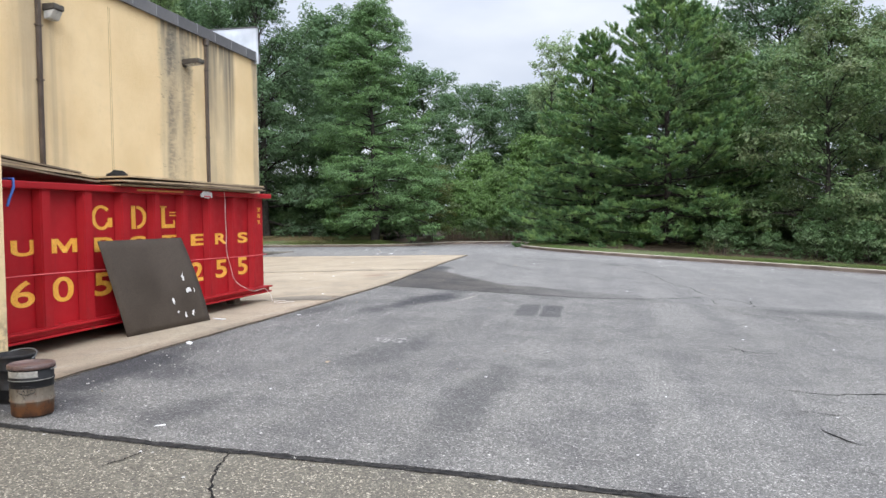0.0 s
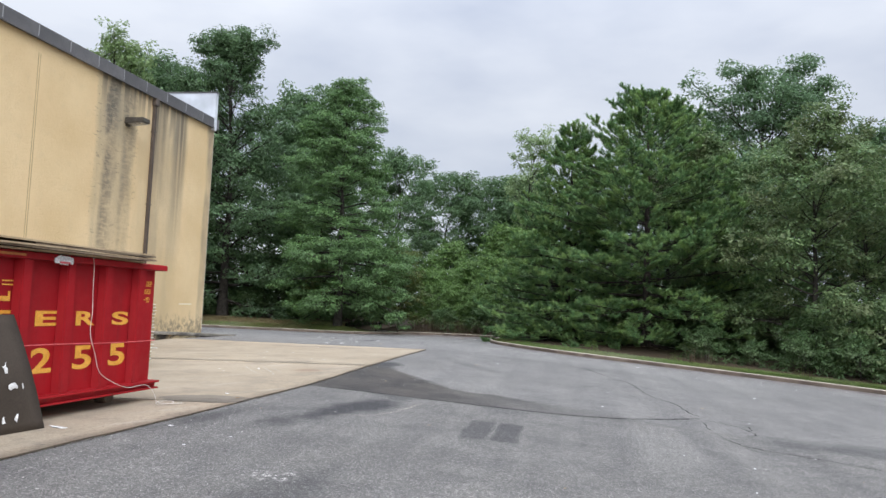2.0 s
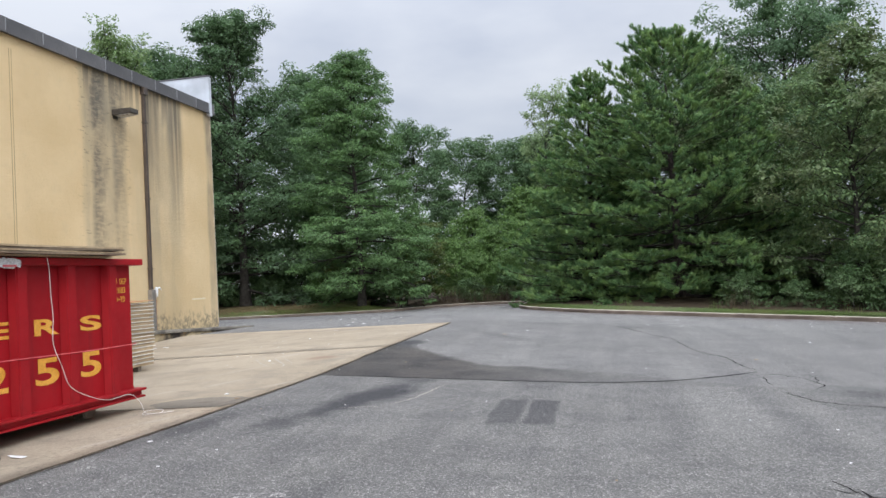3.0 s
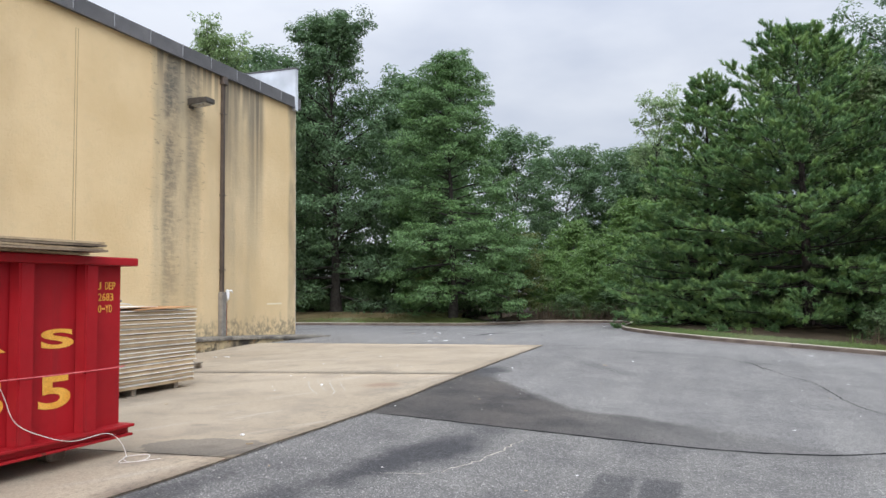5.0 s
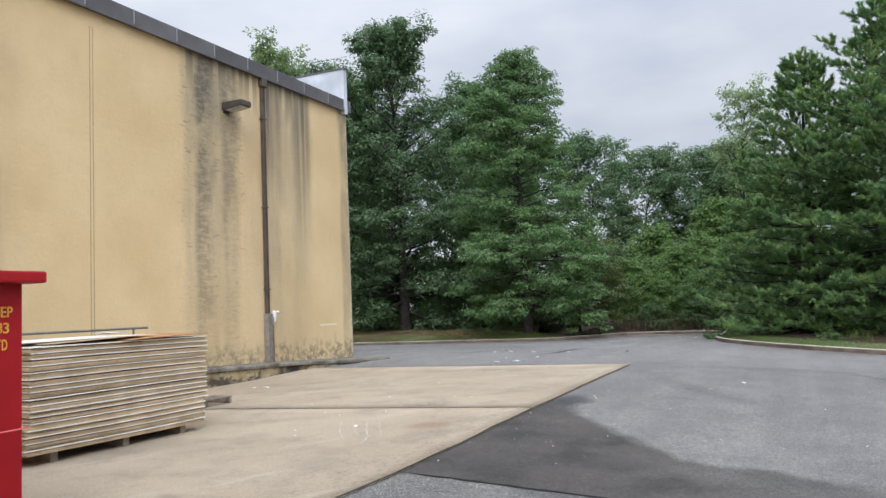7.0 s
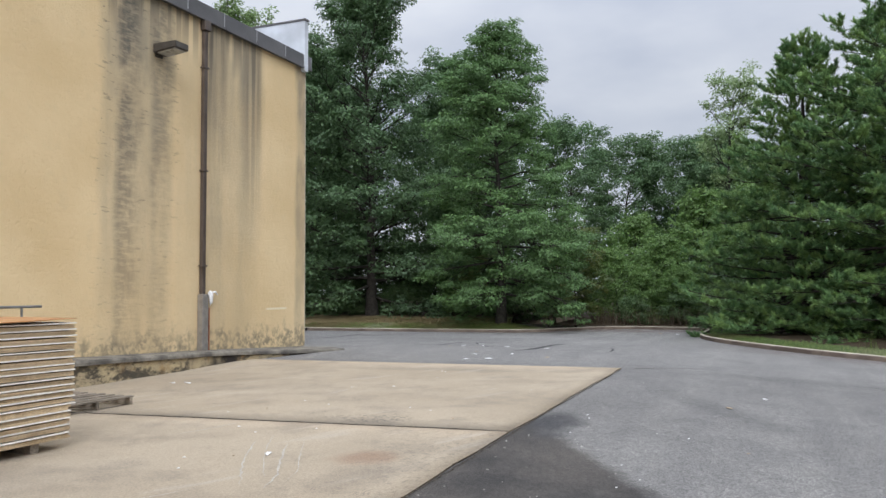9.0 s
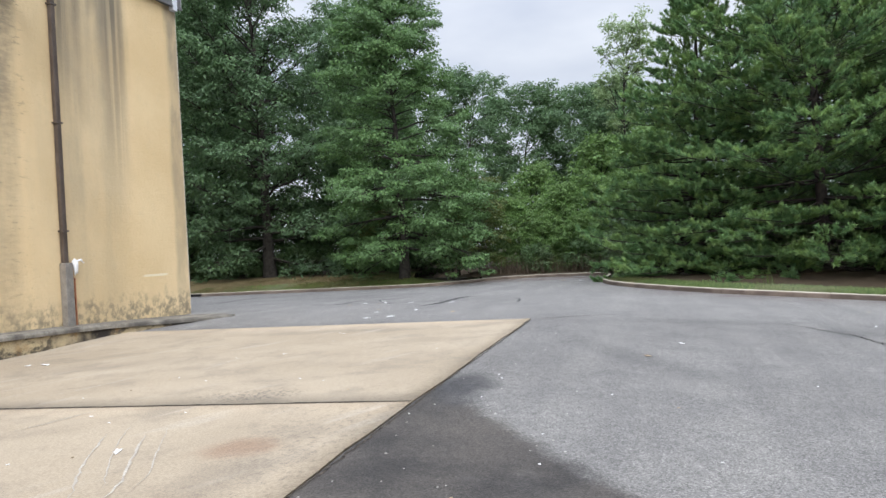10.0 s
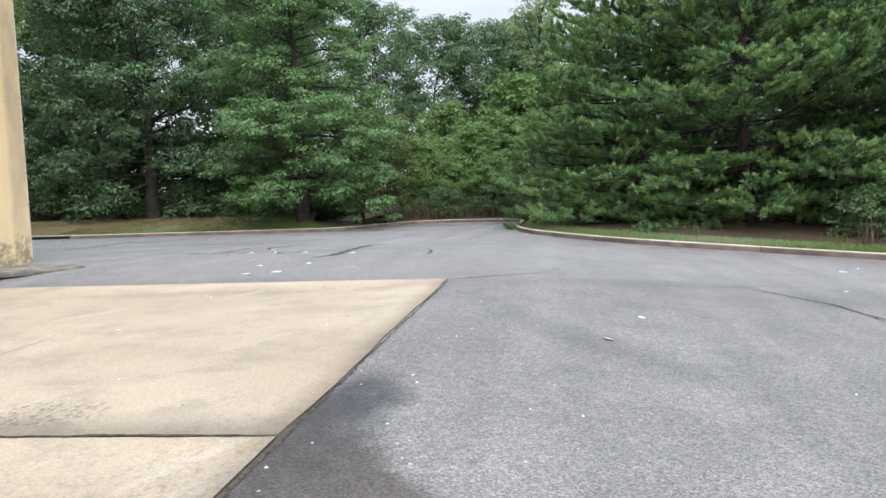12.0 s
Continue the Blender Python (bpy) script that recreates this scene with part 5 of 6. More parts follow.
# ---- sheets lying across the dumpster ----
def sheet_board(name, x0, x1, y0, y1, th, m, material, label, group="", wave=0.012, seed=0):
    """A slightly warped board with soft edges."""
    t = bmesh.new()
    rng = random.Random(seed)
    add_box(t, x0, x1, y0, y1, 0, th)
    long = [e for e in t.edges if abs(e.verts[0].co.y - e.verts[1].co.y) > 0.1]
    bmesh.ops.subdivide_edges(t, edges=long, cuts=9)
    ph, amp = rng.uniform(0, 6), wave
    for v in t.verts:
        v.co.z += amp * math.sin(v.co.y * 1.7 + ph) + amp * 0.5 * math.sin(v.co.x * 2.3 + ph * 2)
    ob = part(name, moved(t, m), material)
    return tagged(ob, label, "board", group)


zt = 1.924
for k, (x0, x1, y0, y1, mt) in enumerate(((-1.25, 0.10, -4.0, -0.62, M_PLY), (-1.20, 0.20, -3.9, -0.50, M_PLYDARK), (-1.22, 0.16, -4.05, -0.53, M_PLY), (-1.1, 0.19, -2.6, -0.51, M_PLYDARK), (-1.15, 0.17, -3.9, -0.52, M_PLY))):
    sheet_board("plywood_sheet", x0, x1, y0, y1, 0.018, D @ pose(0, 0, zt + k * 0.0225, 0, 0, (0.4, -0.5, 0.7, -0.3, 0.5)[k]), mt, "weathered plywood sheet laid across the dumpster rim", "sheets on the dumpster", 0.004, k)
for k in range(5):
    sheet_board("plywood_sheet", -1.3, 0.02 - 0.02 * k, -1.9, 0.0, 0.018, D @ pose(0, -4.2 - 0.05 * k, 1.958 + 0.022 * k, -4.2, 0, 0.6 * k), (M_PLYDARK, M_PLY, M_PLYDARK, M_PLY, M_PLYDARK)[k], "weathered plywood sheet tilted on the dumpster load", "sheets on the dumpster", 0.01, 20 + k)
bundle = thing("rubbish_bag", -6.1, 9.0, 2.05, "small dark knotted bag on the plywood", "bag")
bm = bmesh.new()
bmesh.ops.create_icosphere(bm, subdivisions=3, radius=0.13)
for v in bm.verts:
    v.co += v.normal * 0.03 * noise.noise(v.co * 16)
    v.co.z *= 0.7
part("bag", moved(bm, D @ Matrix.Translation((-0.7, -2.95, zt + 0.16))), M_CRACK, bundle, smooth=True)
rag2 = thing("rag", -5.4, 10.0, 1.9, "crumpled white and red rag draped over the rim", "rag")
bm = bmesh.new()
bmesh.ops.create_grid(bm, x_segments=18, y_segments=10, size=1.0)
for v in bm.verts:
    a, b = v.co.x, v.co.y
    v.co = Vector((0.045 + 0.02 * noise.noise(Vector((a * 3, b * 3, 1))) + 0.012, -2.02 + a * 0.15, 1.86 - b * 0.05 * (1 - 0.6 * a * a) + 0.02 * noise.noise(Vector((a * 4, b * 2, 5)))))
bmesh.ops.solidify(bm, geom=bm.faces[:], thickness=0.006)
part("cloth", moved(bm, D), M_PAPER, rag2, smooth=True)
bm = box(0.066, 0.074, -2.10, -1.94, 1.822, 1.842, 0.003)
part("stripe", moved(bm, D), M_PINK, rag2, "faded red stripe")

# ---- brown board leaning on the dumpster ----
board = thing("hardboard_sheet", -5.3, 8.85, 0.12, "dark brown bowed board with torn white labels leaning on the dumpster", "board")
b_l, b_r, t_l, t_r = Vector((-5.35, 8.02, 0.115)), Vector((-5.12, 9.55, 0.12)), Vector((-5.50, 7.72, 1.275)), Vector((-5.40, 9.33, 1.27))


def on_board(u, v, off=0.0):
    p = (b_l.lerp(b_r, u)).lerp(t_l.lerp(t_r, u), v)
    nrm = (b_r - b_l).cross(t_l - b_l).normalized()
    bow = 0.045 * math.sin(math.pi * v) * (1 - 0.3 * u)
    return p + nrm * (off + bow) + Vector((0, -1, 0)) * 0.05 * math.sin(math.pi * v) * (1 - u)


vs, fs, N = [], [], 13
for off in (0.0, -0.012):
    for j in range(N):
        for i in range(N):
            vs.append(on_board(i / (N - 1), j / (N - 1), off))
for j in range(N - 1):
    for i in range(N - 1):
        a = j * N + i
        fs += [(a, a + 1, a + N + 1, a + N), (N * N + a, N * N + a + N, N * N + a + N + 1, N * N + a + 1)]
rim = list(range(N)) + [j * N + N - 1 for j in range(1, N)] + [(N - 1) * N + i for i in range(N - 2, -1, -1)] + [j * N for j in range(N - 2, 0, -1)]
fs += [(b, a, a + N * N, b + N * N) for a, b in zip(rim, rim[1:] + rim[:1])]
panel = soup("panel", [tuple(v) for v in vs], np.array(fs), M_BOARD, board, smooth=False)


def scrap(name, place, size, seed, parent=None, label="", normal=None, sides=9, material=None):
    """A torn flat scrap with an irregular outline and real thickness."""
    rng = random.Random(seed)
    bm = bmesh.new()
    ring = []
    for i in range(sides):
        a = 2 * math.pi * i / sides
        r = rng.uniform(0.3, 1.0)
        ring.append(bm.verts.new((size[0] * r * math.cos(a), size[1] * r * math.sin(a), rng.uniform(0, 0.25) * min(size))))
    f = bm.faces.new(ring)
    ext = bmesh.ops.extrude_face_region(bm, geom=[f])["geom"]
    for v in ext:
        if isinstance(v, bmesh.types.BMVert):
            v.co.z += 0.004
    m = Matrix.Translation(place)
    if normal is not None:
        m = m @ normal.to_track_quat("Z", "Y").to_matrix().to_4x4()
    else:
        m = m @ pose(0, 0, 0, 0, 0, rng.uniform(0, 360))
    return part(name, moved(bm, m), material or M_PAPER, parent, label)


bn = (b_r - b_l).cross(t_l - b_l).normalized()
for k, (u, v, a, b) in enumerate(((0.80, 0.55, 0.04, 0.07), (0.83, 0.40, 0.08, 0.05), (0.60, 0.30, 0.035, 0.05), (0.70, 0.13, 0.035, 0.05), (0.80, 0.14, 0.03, 0.06), (0.90, 0.40, 0.015, 0.05), (0.62, 0.18, 0.02, 0.02))):
    scrap("label_scrap", on_board(u, v, 0.004), (a, b), 40 + k, panel, "torn white label", bn)

# ---- stack of sheets on timbers ----
ST = pose(-8.10, 16.62, 0.0, 0, 0, -2.0)
stack = thing("sheet_stack", -8.7, 15.4, 0.1, "tall stack of cream and tan wall panels on timbers", "panel stack", rz=-2.0)
zs, rs, lay = 0.20, random.Random(11), 0
while zs < 1.325:
    lay += 1
    # two thick tan boards lie tight together, then a thin cream-faced one with air above and below
    for kind, gap in (("tan", 0.0012), ("tan", 0.010 + 0.006 * (lay % 3 == 0)), ("cream", 0.002 + 0.010 * (lay % 4 == 1))):
        cream = kind == "cream"
        th = rs.uniform(0.010, 0.014) if cream else rs.uniform(0.015, 0.023)
        inx, iny = rs.uniform(-0.008, 0.006) + (0.016 if cream else 0), rs.uniform(-0.02, 0.012) + (0.03 if zs > 0.5 else -0.02)
        bm = bmesh.new()
        add_box(bm, -1.22 + inx, inx, -2.55 + iny, iny, zs, zs + th)
        bmesh.ops.subdivide_edges(bm, edges=[e for e in bm.edges if abs(e.verts[0].co.y - e.verts[1].co.y) > 1], cuts=7)
        for v in bm.verts:
            v.co.z += 0.0035 * math.sin(v.co.y * 2 + lay * 0.35)
        part("panel", moved(bm, ST @ pose(0, 0, 0, 0, 0, rs.uniform(-0.2, 0.2))), M_DOOR_W if cream else M_DOOR_T, stack, "cream-edged panel" if cream else "tan panel")
        zs += th + gap
for y in (-0.35, -1.25, -2.2):
    part("timber", moved(box(-1.2, -0.06, y - 0.045, y + 0.045, 0.085, 0.192, 0.006), ST), M_PALLET, stack, "rough timber bearer")
for k, (x0, x1, y0, y1, rx, rz, mt) in enumerate(((-1.0, 0.03, -1.35, 0.02, 0.8, 2, M_ORANGE), (-1.1, -0.1, -2.5, -0.7, -0.8, -3, M_DOOR_W), (-0.8, 0.02, -0.85, 0.03, 1.5, 5, M_ORANGE), (-0.9, 0.04, -2.3, -1.2, 1.0, -2, M_PLY))):
    sheet_board("loose_sheet", x0, x1, y0, y1, 0.006, ST @ pose(0, 0, zs + 0.012 + 0.012 * k, rx * 0.6, 0, rz), mt, "thin curled sheet lying on the panel stack", "sheets on the stack", 0.012, 60 + k)
scrap("paper_scrap", ST @ Vector((-0.55, -1.1, zs + 0.045)), (0.28, 0.20), 77)
bpy.context.scene.objects["paper_scrap"]["label"], bpy.context.scene.objects["paper_scrap"]["category"] = "crumpled white plastic on the panel stack", "plastic"

# hand rail on the ledge
rail = thing("hand_rail", -12.1, 17.0, 0.55, "grey steel pipe rail standing on the ledge", "rail")
tube("top_pipe", [(-12.5, 9.5, 1.42), (-12.5, 15.0, 1.42), (-12.5, 19.9, 1.42)], 0.024, M_RAIL, rail)
for y in (19.55, 17.0, 14.4, 11.8):
    tube("post", [(-12.5, y, 0.5), (-12.5, y, 1.0), (-12.5, y, 1.405)], 0.02, M_RAIL, rail)


# ---- pallet by the wall ----
def pallet(m, label):
    t = thing("pallet", *m.translation, label, "pallet")
    for y in (0.02, 0.58, 1.12):
        part("stringer", moved(box(-0.6, 0.6, y, y + 0.04, 0.02, 0.115, 0.004), m), M_PALLET, t)
    for k in range(7):
        x = -0.6 + k * 0.185
        part("deck_board", moved(box(x, x + 0.09, 0.0, 1.18, 0.117, 0.137, 0.003), m), M_PALLET, t)
    for x in (-0.58, 0.49):
        part("bottom_board", moved(box(x, x + 0.09, 0.0, 1.18, 0.0, 0.018, 0.003), m), M_PALLET, t)


pallet(pose(-10.5, 18.05, float(lie(-10.5, 18.6)) + 0.018, 0, 0, -4), "grey weathered wooden pallet flat on the slab")


# ---- pails ----
def pail(x, y, body_m, lid, label):
    z = float(lie(x, y)) + 0.004
    t = thing("pail", x, y, z, label, "pail", "pails on the asphalt")
    part("body", lathe([(0.135, 0.0), (0.139, 0.006), (0.143, 0.10), (0.149, 0.104), (0.149, 0.114), (0.145, 0.118), (0.147, 0.25), (0.153, 0.255), (0.153, 0.265), (0.148, 0.27), (0.150, 0.345)] + ([] if lid else [(0.156, 0.35), (0.156, 0.366), (0.147, 0.366), (0.140, 0.02)]), 32, (x, y, z)), body_m, t, smooth=True)
    if lid:
        part("lid", lathe([(0.158, 0.338), (0.161, 0.35), (0.159, 0.366), (0.150, 0.372), (0.142, 0.364), (0.02, 0.366)], 32, (x, y, z)), M_LID, t, "reddish metal lid", True)
        bm = bmesh.new()
        n = 18
        a0 = math.atan2(-y, -x)
        for z0, z1, w0, w1 in ((0.285, 0.330, -1.25, 0.25), (0.262, 0.266, -1.3, 1.2)):
            ring = [(x + 0.1545 * math.cos(a0 + w0 + (w1 - w0) * i / n), y + 0.1545 * math.sin(a0 + w0 + (w1 - w0) * i / n)) for i in range(n + 1)]
            lo, hi = [bm.verts.new((*p, z + z0)) for p in ring], [bm.verts.new((*p, z + z1)) for p in ring]
            for i in range(n):
                bm.faces.new((lo[i], lo[i + 1], hi[i + 1], hi[i]))
        part("paper_label", bm, M_PAILBAND, t, "faded grey label band")
        loop = [(x + 0.148 * math.cos(a0 + 0.40 * math.cos(q) - 0.26), y + 0.148 * math.sin(a0 + 0.40 * math.cos(q) - 0.26), z + 0.195 + 0.030 * math.sin(q)) for q in np.linspace(0, 2 * math.pi, 25)]
        tube("scrawl", loop, 0.0022, M_PAILDARK, t, "black marker scrawl")
        for line in (((-0.50, -0.022), (-0.40, 0.022), (-0.33, -0.022)), ((-0.46, -0.004), (-0.35, -0.004)), ((-0.30, 0.020), (-0.12, 0.022)), ((-0.21, 0.020), (-0.22, -0.022)),
                     ((0.06, 0.022), (-0.07, 0.020), (-0.08, -0.020), (0.05, -0.020)), ((-0.07, 0.0), (0.03, 0.001)), ((-0.42, -0.03), (-0.36, -0.06), (-0.28, -0.03))):
            tube("scrawl_stroke", [(x + 0.147 * math.cos(a0 + u), y + 0.147 * math.sin(a0 + u), z + 0.195 + v) for u, v in line], 0.0022, M_PAILDARK, t)
    hoop = [(x + 0.165 * math.cos(q) * 0.98, y + 0.165 * math.sin(q), z + 0.30 + (0.05 if not lid else -0.0) * math.sin(q) + 0.03) for q in np.linspace(0, math.pi, 15)]
    tube("bail_handle", hoop, 0.004, M_RAIL, t, "thin wire handle")


pail(-3.99, 4.80, M_PAIL, True, "brown stained metal pail with a reddish lid")
pail(-4.42, 5.13, M_PAILDARK, False, "open black pail with a wire handle")

# ---- litter on the ground ----
rs = random.Random(5)
spots = [(-2.59, 7.2, 0.06, 0.03), (-2.95, 4.75, 0.07, 0.018), (-4.42, 7.75, 0.20, 0.05), (-4.75, 12.95, 0.06, 0.035), (-2.18, 21.4, 0.09, 0.05), (-10.72, 21.32, 0.14, 0.07), (-11.05, 21.3, 0.08, 0.04), (-5.92, 16.84, 0.12, 0.03), (-4.42, 12.55, 0.07, 0.03), (-7.74, 27.2, 0.1, 0.05), (-7.1, 26.3, 0.12, 0.06), (-7.0, 27.6, 0.1, 0.05), (-6.0, 26.9, 0.12, 0.05), (-4.1, 10.2, 0.05, 0.03), (-5.0, 9.6, 0.16, 0.05), (-1.75, 22.6, 0.06, 0.03), (-6.1, 47.0, 0.25, 0.1), (-5.3, 46.4, 0.2, 0.08)]
spots += [(rs.uniform(-4.0, 3.5), rs.uniform(4.8, 20), rs.uniform(0.012, 0.022), 0.012) for k in range(46)]
spots += [(rs.uniform(-11, -5), rs.uniform(26, 32), rs.uniform(0.05, 0.12), 0.05) for k in range(9)]
spots += [(rs.uniform(1, 9), rs.uniform(17, 31), rs.uniform(0.03, 0.08), 0.03) for k in range(26)]
spots += [(rs.uniform(-8, -4.6), rs.uniform(13, 24), rs.uniform(0.015, 0.03), 0.014) for k in range(22)]
for k, (x, y, a, b) in enumerate(spots):
    up = 0.016 if x < np.interp(y, EDGE_Y, EDGE_X) and 4.7 < y < 25 else 0.003
    ob = scrap("litter", (x, y, float(lie(x, y)) + up), (a, b), 100 + k, None, "", None, 7, M_PAPER if k % 4 else M_PLY)
    tagged(ob, "small pale scrap of litter on the paving", "litter", "litter on the paving")


# ---- loose pale chips by the slab edge and along the seam ----
cr = np.random.default_rng(77)
cx = np.r_[cr.normal(-4.05, 0.45, 150), cr.uniform(-4.5, 2.5, 90), cr.uniform(-4.05, -2.5, 60)]
cy = np.r_[cr.uniform(4.9, 13.5, 150), cr.normal(4.5, 0.35, 90), cr.uniform(14.6, 24.0, 60)]
keep = (cx > np.interp(cy, EDGE_Y, EDGE_X) + 0.05) & (np.hypot(cx + 3.99, cy - 4.80) > 0.2) & (np.hypot(cx + 4.42, cy - 5.13) > 0.2)
cx, cy = cx[keep], cy[keep]
cs, ca = cr.uniform(0.006, 0.014, len(cx)), cr.uniform(0, 6.28, len(cx))
cz = lie(cx, cy) + 0.003
ring = [np.stack([cx + cs * cr.uniform(0.6, 1.3, len(cx)) * np.cos(ca + q * 1.257), cy + cs * cr.uniform(0.6, 1.3, len(cx)) * np.sin(ca + q * 1.257), cz], -1) for q in range(5)]
tip = np.stack([cx, cy, cz + cs * 0.7], -1)
cv = np.stack(ring + [tip], 1).reshape(-1, 3)
base = np.arange(len(cx))[:, None] * 6
cf = np.concatenate([base + np.array([q, (q + 1) % 5, 5]) for q in range(5)])
tagged(soup("gravel", cv, cf, M_CHIP), "loose pale stone chips scattered on the asphalt", "gravel", kind="stuff")


# ---- trees ----
def limb_path(start, az, elev, length, curl, rng, n=6):
    """A limb that leaves the trunk at an angle and bends up or down along its way."""
    p, pts = np.array(start, float), [np.array(start, float)]
    e, a = elev, az
    for i in range(n):
        p = p + length / n * np.array([math.cos(a) * math.cos(e), math.sin(a) * math.cos(e), math.sin(e)])
        pts.append(p)
        e += curl / n + rng.normal(0, 0.07)
        a += rng.normal(0, 0.12)
    return np.array(pts)


def along(path, u):
    """The point and heading at share u of a path."""
    f = min(max(u, 0.0), 1.0) * (len(path) - 1)
    a = int(min(f, len(path) - 2))
    d = path[a + 1] - path[a]
    return path[a] + d * (f - a), d / (np.linalg.norm(d) + 1e-9)


class Wood:
    """Trunk, limbs and twigs gathered into one mesh."""

    def __init__(self):
        self.v, self.f, self.off = [], [], 0

    def add(self, pts, radii, n):
        v, f = tube_arrays(pts, radii, n)
        self.v.append(v)
        self.f.append(f + self.off)
        self.off += len(v)

    def mesh(self, material, parent):
        return soup("trunk", np.concatenate(self.v), np.concatenate(self.f), material, parent, smooth=True)


def unit(v):
    return v / (np.linalg.norm(v, axis=-1, keepdims=True) + 1e-9)


def leaf_sprays(centres, radii, outs, count, rng, lsize, flat):
    """Leaves laid like shingles over the upper side of every spray, drooping outwards."""
    c, r, o = (np.repeat(np.asarray(q, float), count, axis=0) for q in (centres, radii, outs))
    k = len(c)
    g = unit(rng.normal(0, 1, (k, 3)))
    g[:, 2] = np.where(rng.uniform(size=k) < 0.78, np.abs(g[:, 2]), g[:, 2])
    pos = c + g * (r * rng.power(2.6, k))[:, None] * np.array([1, 1, flat])
    nrm = unit(g * np.array([0.75, 0.75, 1.0]) + o * 0.25 + np.array([0, 0, 0.35]) + rng.normal(0, 0.42, (k, 3)))
    d = g + o * 0.5 + np.array([0, 0, -0.45]) + rng.normal(0, 0.6, (k, 3))
    d = unit(d - nrm * (d * nrm).sum(1)[:, None])
    side = np.cross(nrm, d)
    ln, w = (lsize * rng.uniform(0.6, 1.35, k))[:, None], (lsize * rng.uniform(0.36, 0.72, k))[:, None]
    mid = pos + d * ln * 0.45 + nrm * ln * rng.uniform(0.0, 0.15, (k, 1))
    return np.stack([pos, mid - side * w * 0.5, pos + d * ln, mid + side * w * 0.5], 1)


def broadleaf(h, base, radius, profile, leaf_m, seed, limbs=46, clump=0.6, leaves=64, lsize=0.17, elev=(0.1, 0.9), curl=-0.3, trunk_r=0.22, bark=None, flat=0.42, dense=1.0, name="tree", label="", category="tree", gaps=0.0, droop=0.0, twigs=True):
    """Trunk, limbs and side branches that carry flat leafy sprays. profile(s): reach at height share s."""
    rng = np.random.default_rng(seed)
    t = thing(name, 0, 0, 0, label, category)
    wood = Wood()
    zs = np.linspace(-0.3, h * 0.95, 12)
    bend = np.cumsum(rng.normal(0, 0.012 * h, (12, 2)), axis=0) * np.linspace(0, 1, 12)[:, None]
    trunk = np.c_[bend, zs]
    wood.add(trunk, trunk_r * (1 - 0.95 * np.linspace(0, 1, 12) ** 0.9) * np.r_[1.45, 1.1, np.ones(10)], 9)
    cs, rads, outs = [], [], []

    def spray(p, way, size):
        cs.append(p)
        rads.append(size)
        outs.append(way)

    for i in range(limbs):
        s = ((i + rng.uniform(0, 1)) / limbs) ** 0.92
        z = base + (h * 0.98 - base) * s
        start = np.array([np.interp(z, zs, trunk[:, 0]), np.interp(z, zs, trunk[:, 1]), min(z, h * 0.94)])
        reach = max(0.4, radius * profile(s) * rng.uniform(0.66, 1.12) * (0.5 if rng.uniform() < gaps else 1.0))
        az = i * 2.39996 + rng.normal(0, 0.35)
        path = limb_path(start, az, elev[0] + (elev[1] - elev[0]) * s + rng.normal(0, 0.12), reach, curl, rng)
        r0 = max(0.018, trunk_r * 0.34 * (1 - 0.75 * s))
        wood.add(path, np.linspace(r0, 0.008, len(path)), 5)
        tip, way = along(path, 1.0)
        spray(tip, way, clump * rng.uniform(0.6, 0.95))
        k = max(2, int((3.0 + reach * 2.5) * dense))
        for q in range(k):
            u = 0.24 + 0.72 * (q + rng.uniform(0, 1)) / k
            p, way = along(path, u)
            turn = (1 if q % 2 else -1) * rng.uniform(0.55, 1.15)
            ca, sa = math.cos(turn), math.sin(turn)
            d = np.array([way[0] * ca - way[1] * sa, way[0] * sa + way[1] * ca, way[2] * 0.6 + rng.normal(0.06, 0.30) - droop])
            ln = (0.35 + 0.40 * reach * (1.10 - u)) * rng.uniform(0.55, 1.25)
            end = p + d * ln
            if twigs:
                wood.add(np.array([p, p + d * ln * 0.5 + np.array([0, 0, 0.05 * ln]), end]), np.array([r0 * 0.34 + 0.004, r0 * 0.2 + 0.003, 0.003]), 3)
            m = max(1, int(ln / (clump * 0.95)))
            for j in range(m):
                spray(p + d * ln * (1 - 0.62 * j / m) + rng.normal(0, 0.20, 3), d, clump * rng.uniform(0.5, 1.1))
    q = leaf_sprays(cs, rads, outs, leaves, rng, lsize, flat)
    wood.mesh(bark or M_BARK, t)
    soup("crown", q.reshape(-1, 3), np.arange(len(q) * 4).reshape(-1, 4), leaf_m, t)
    return t


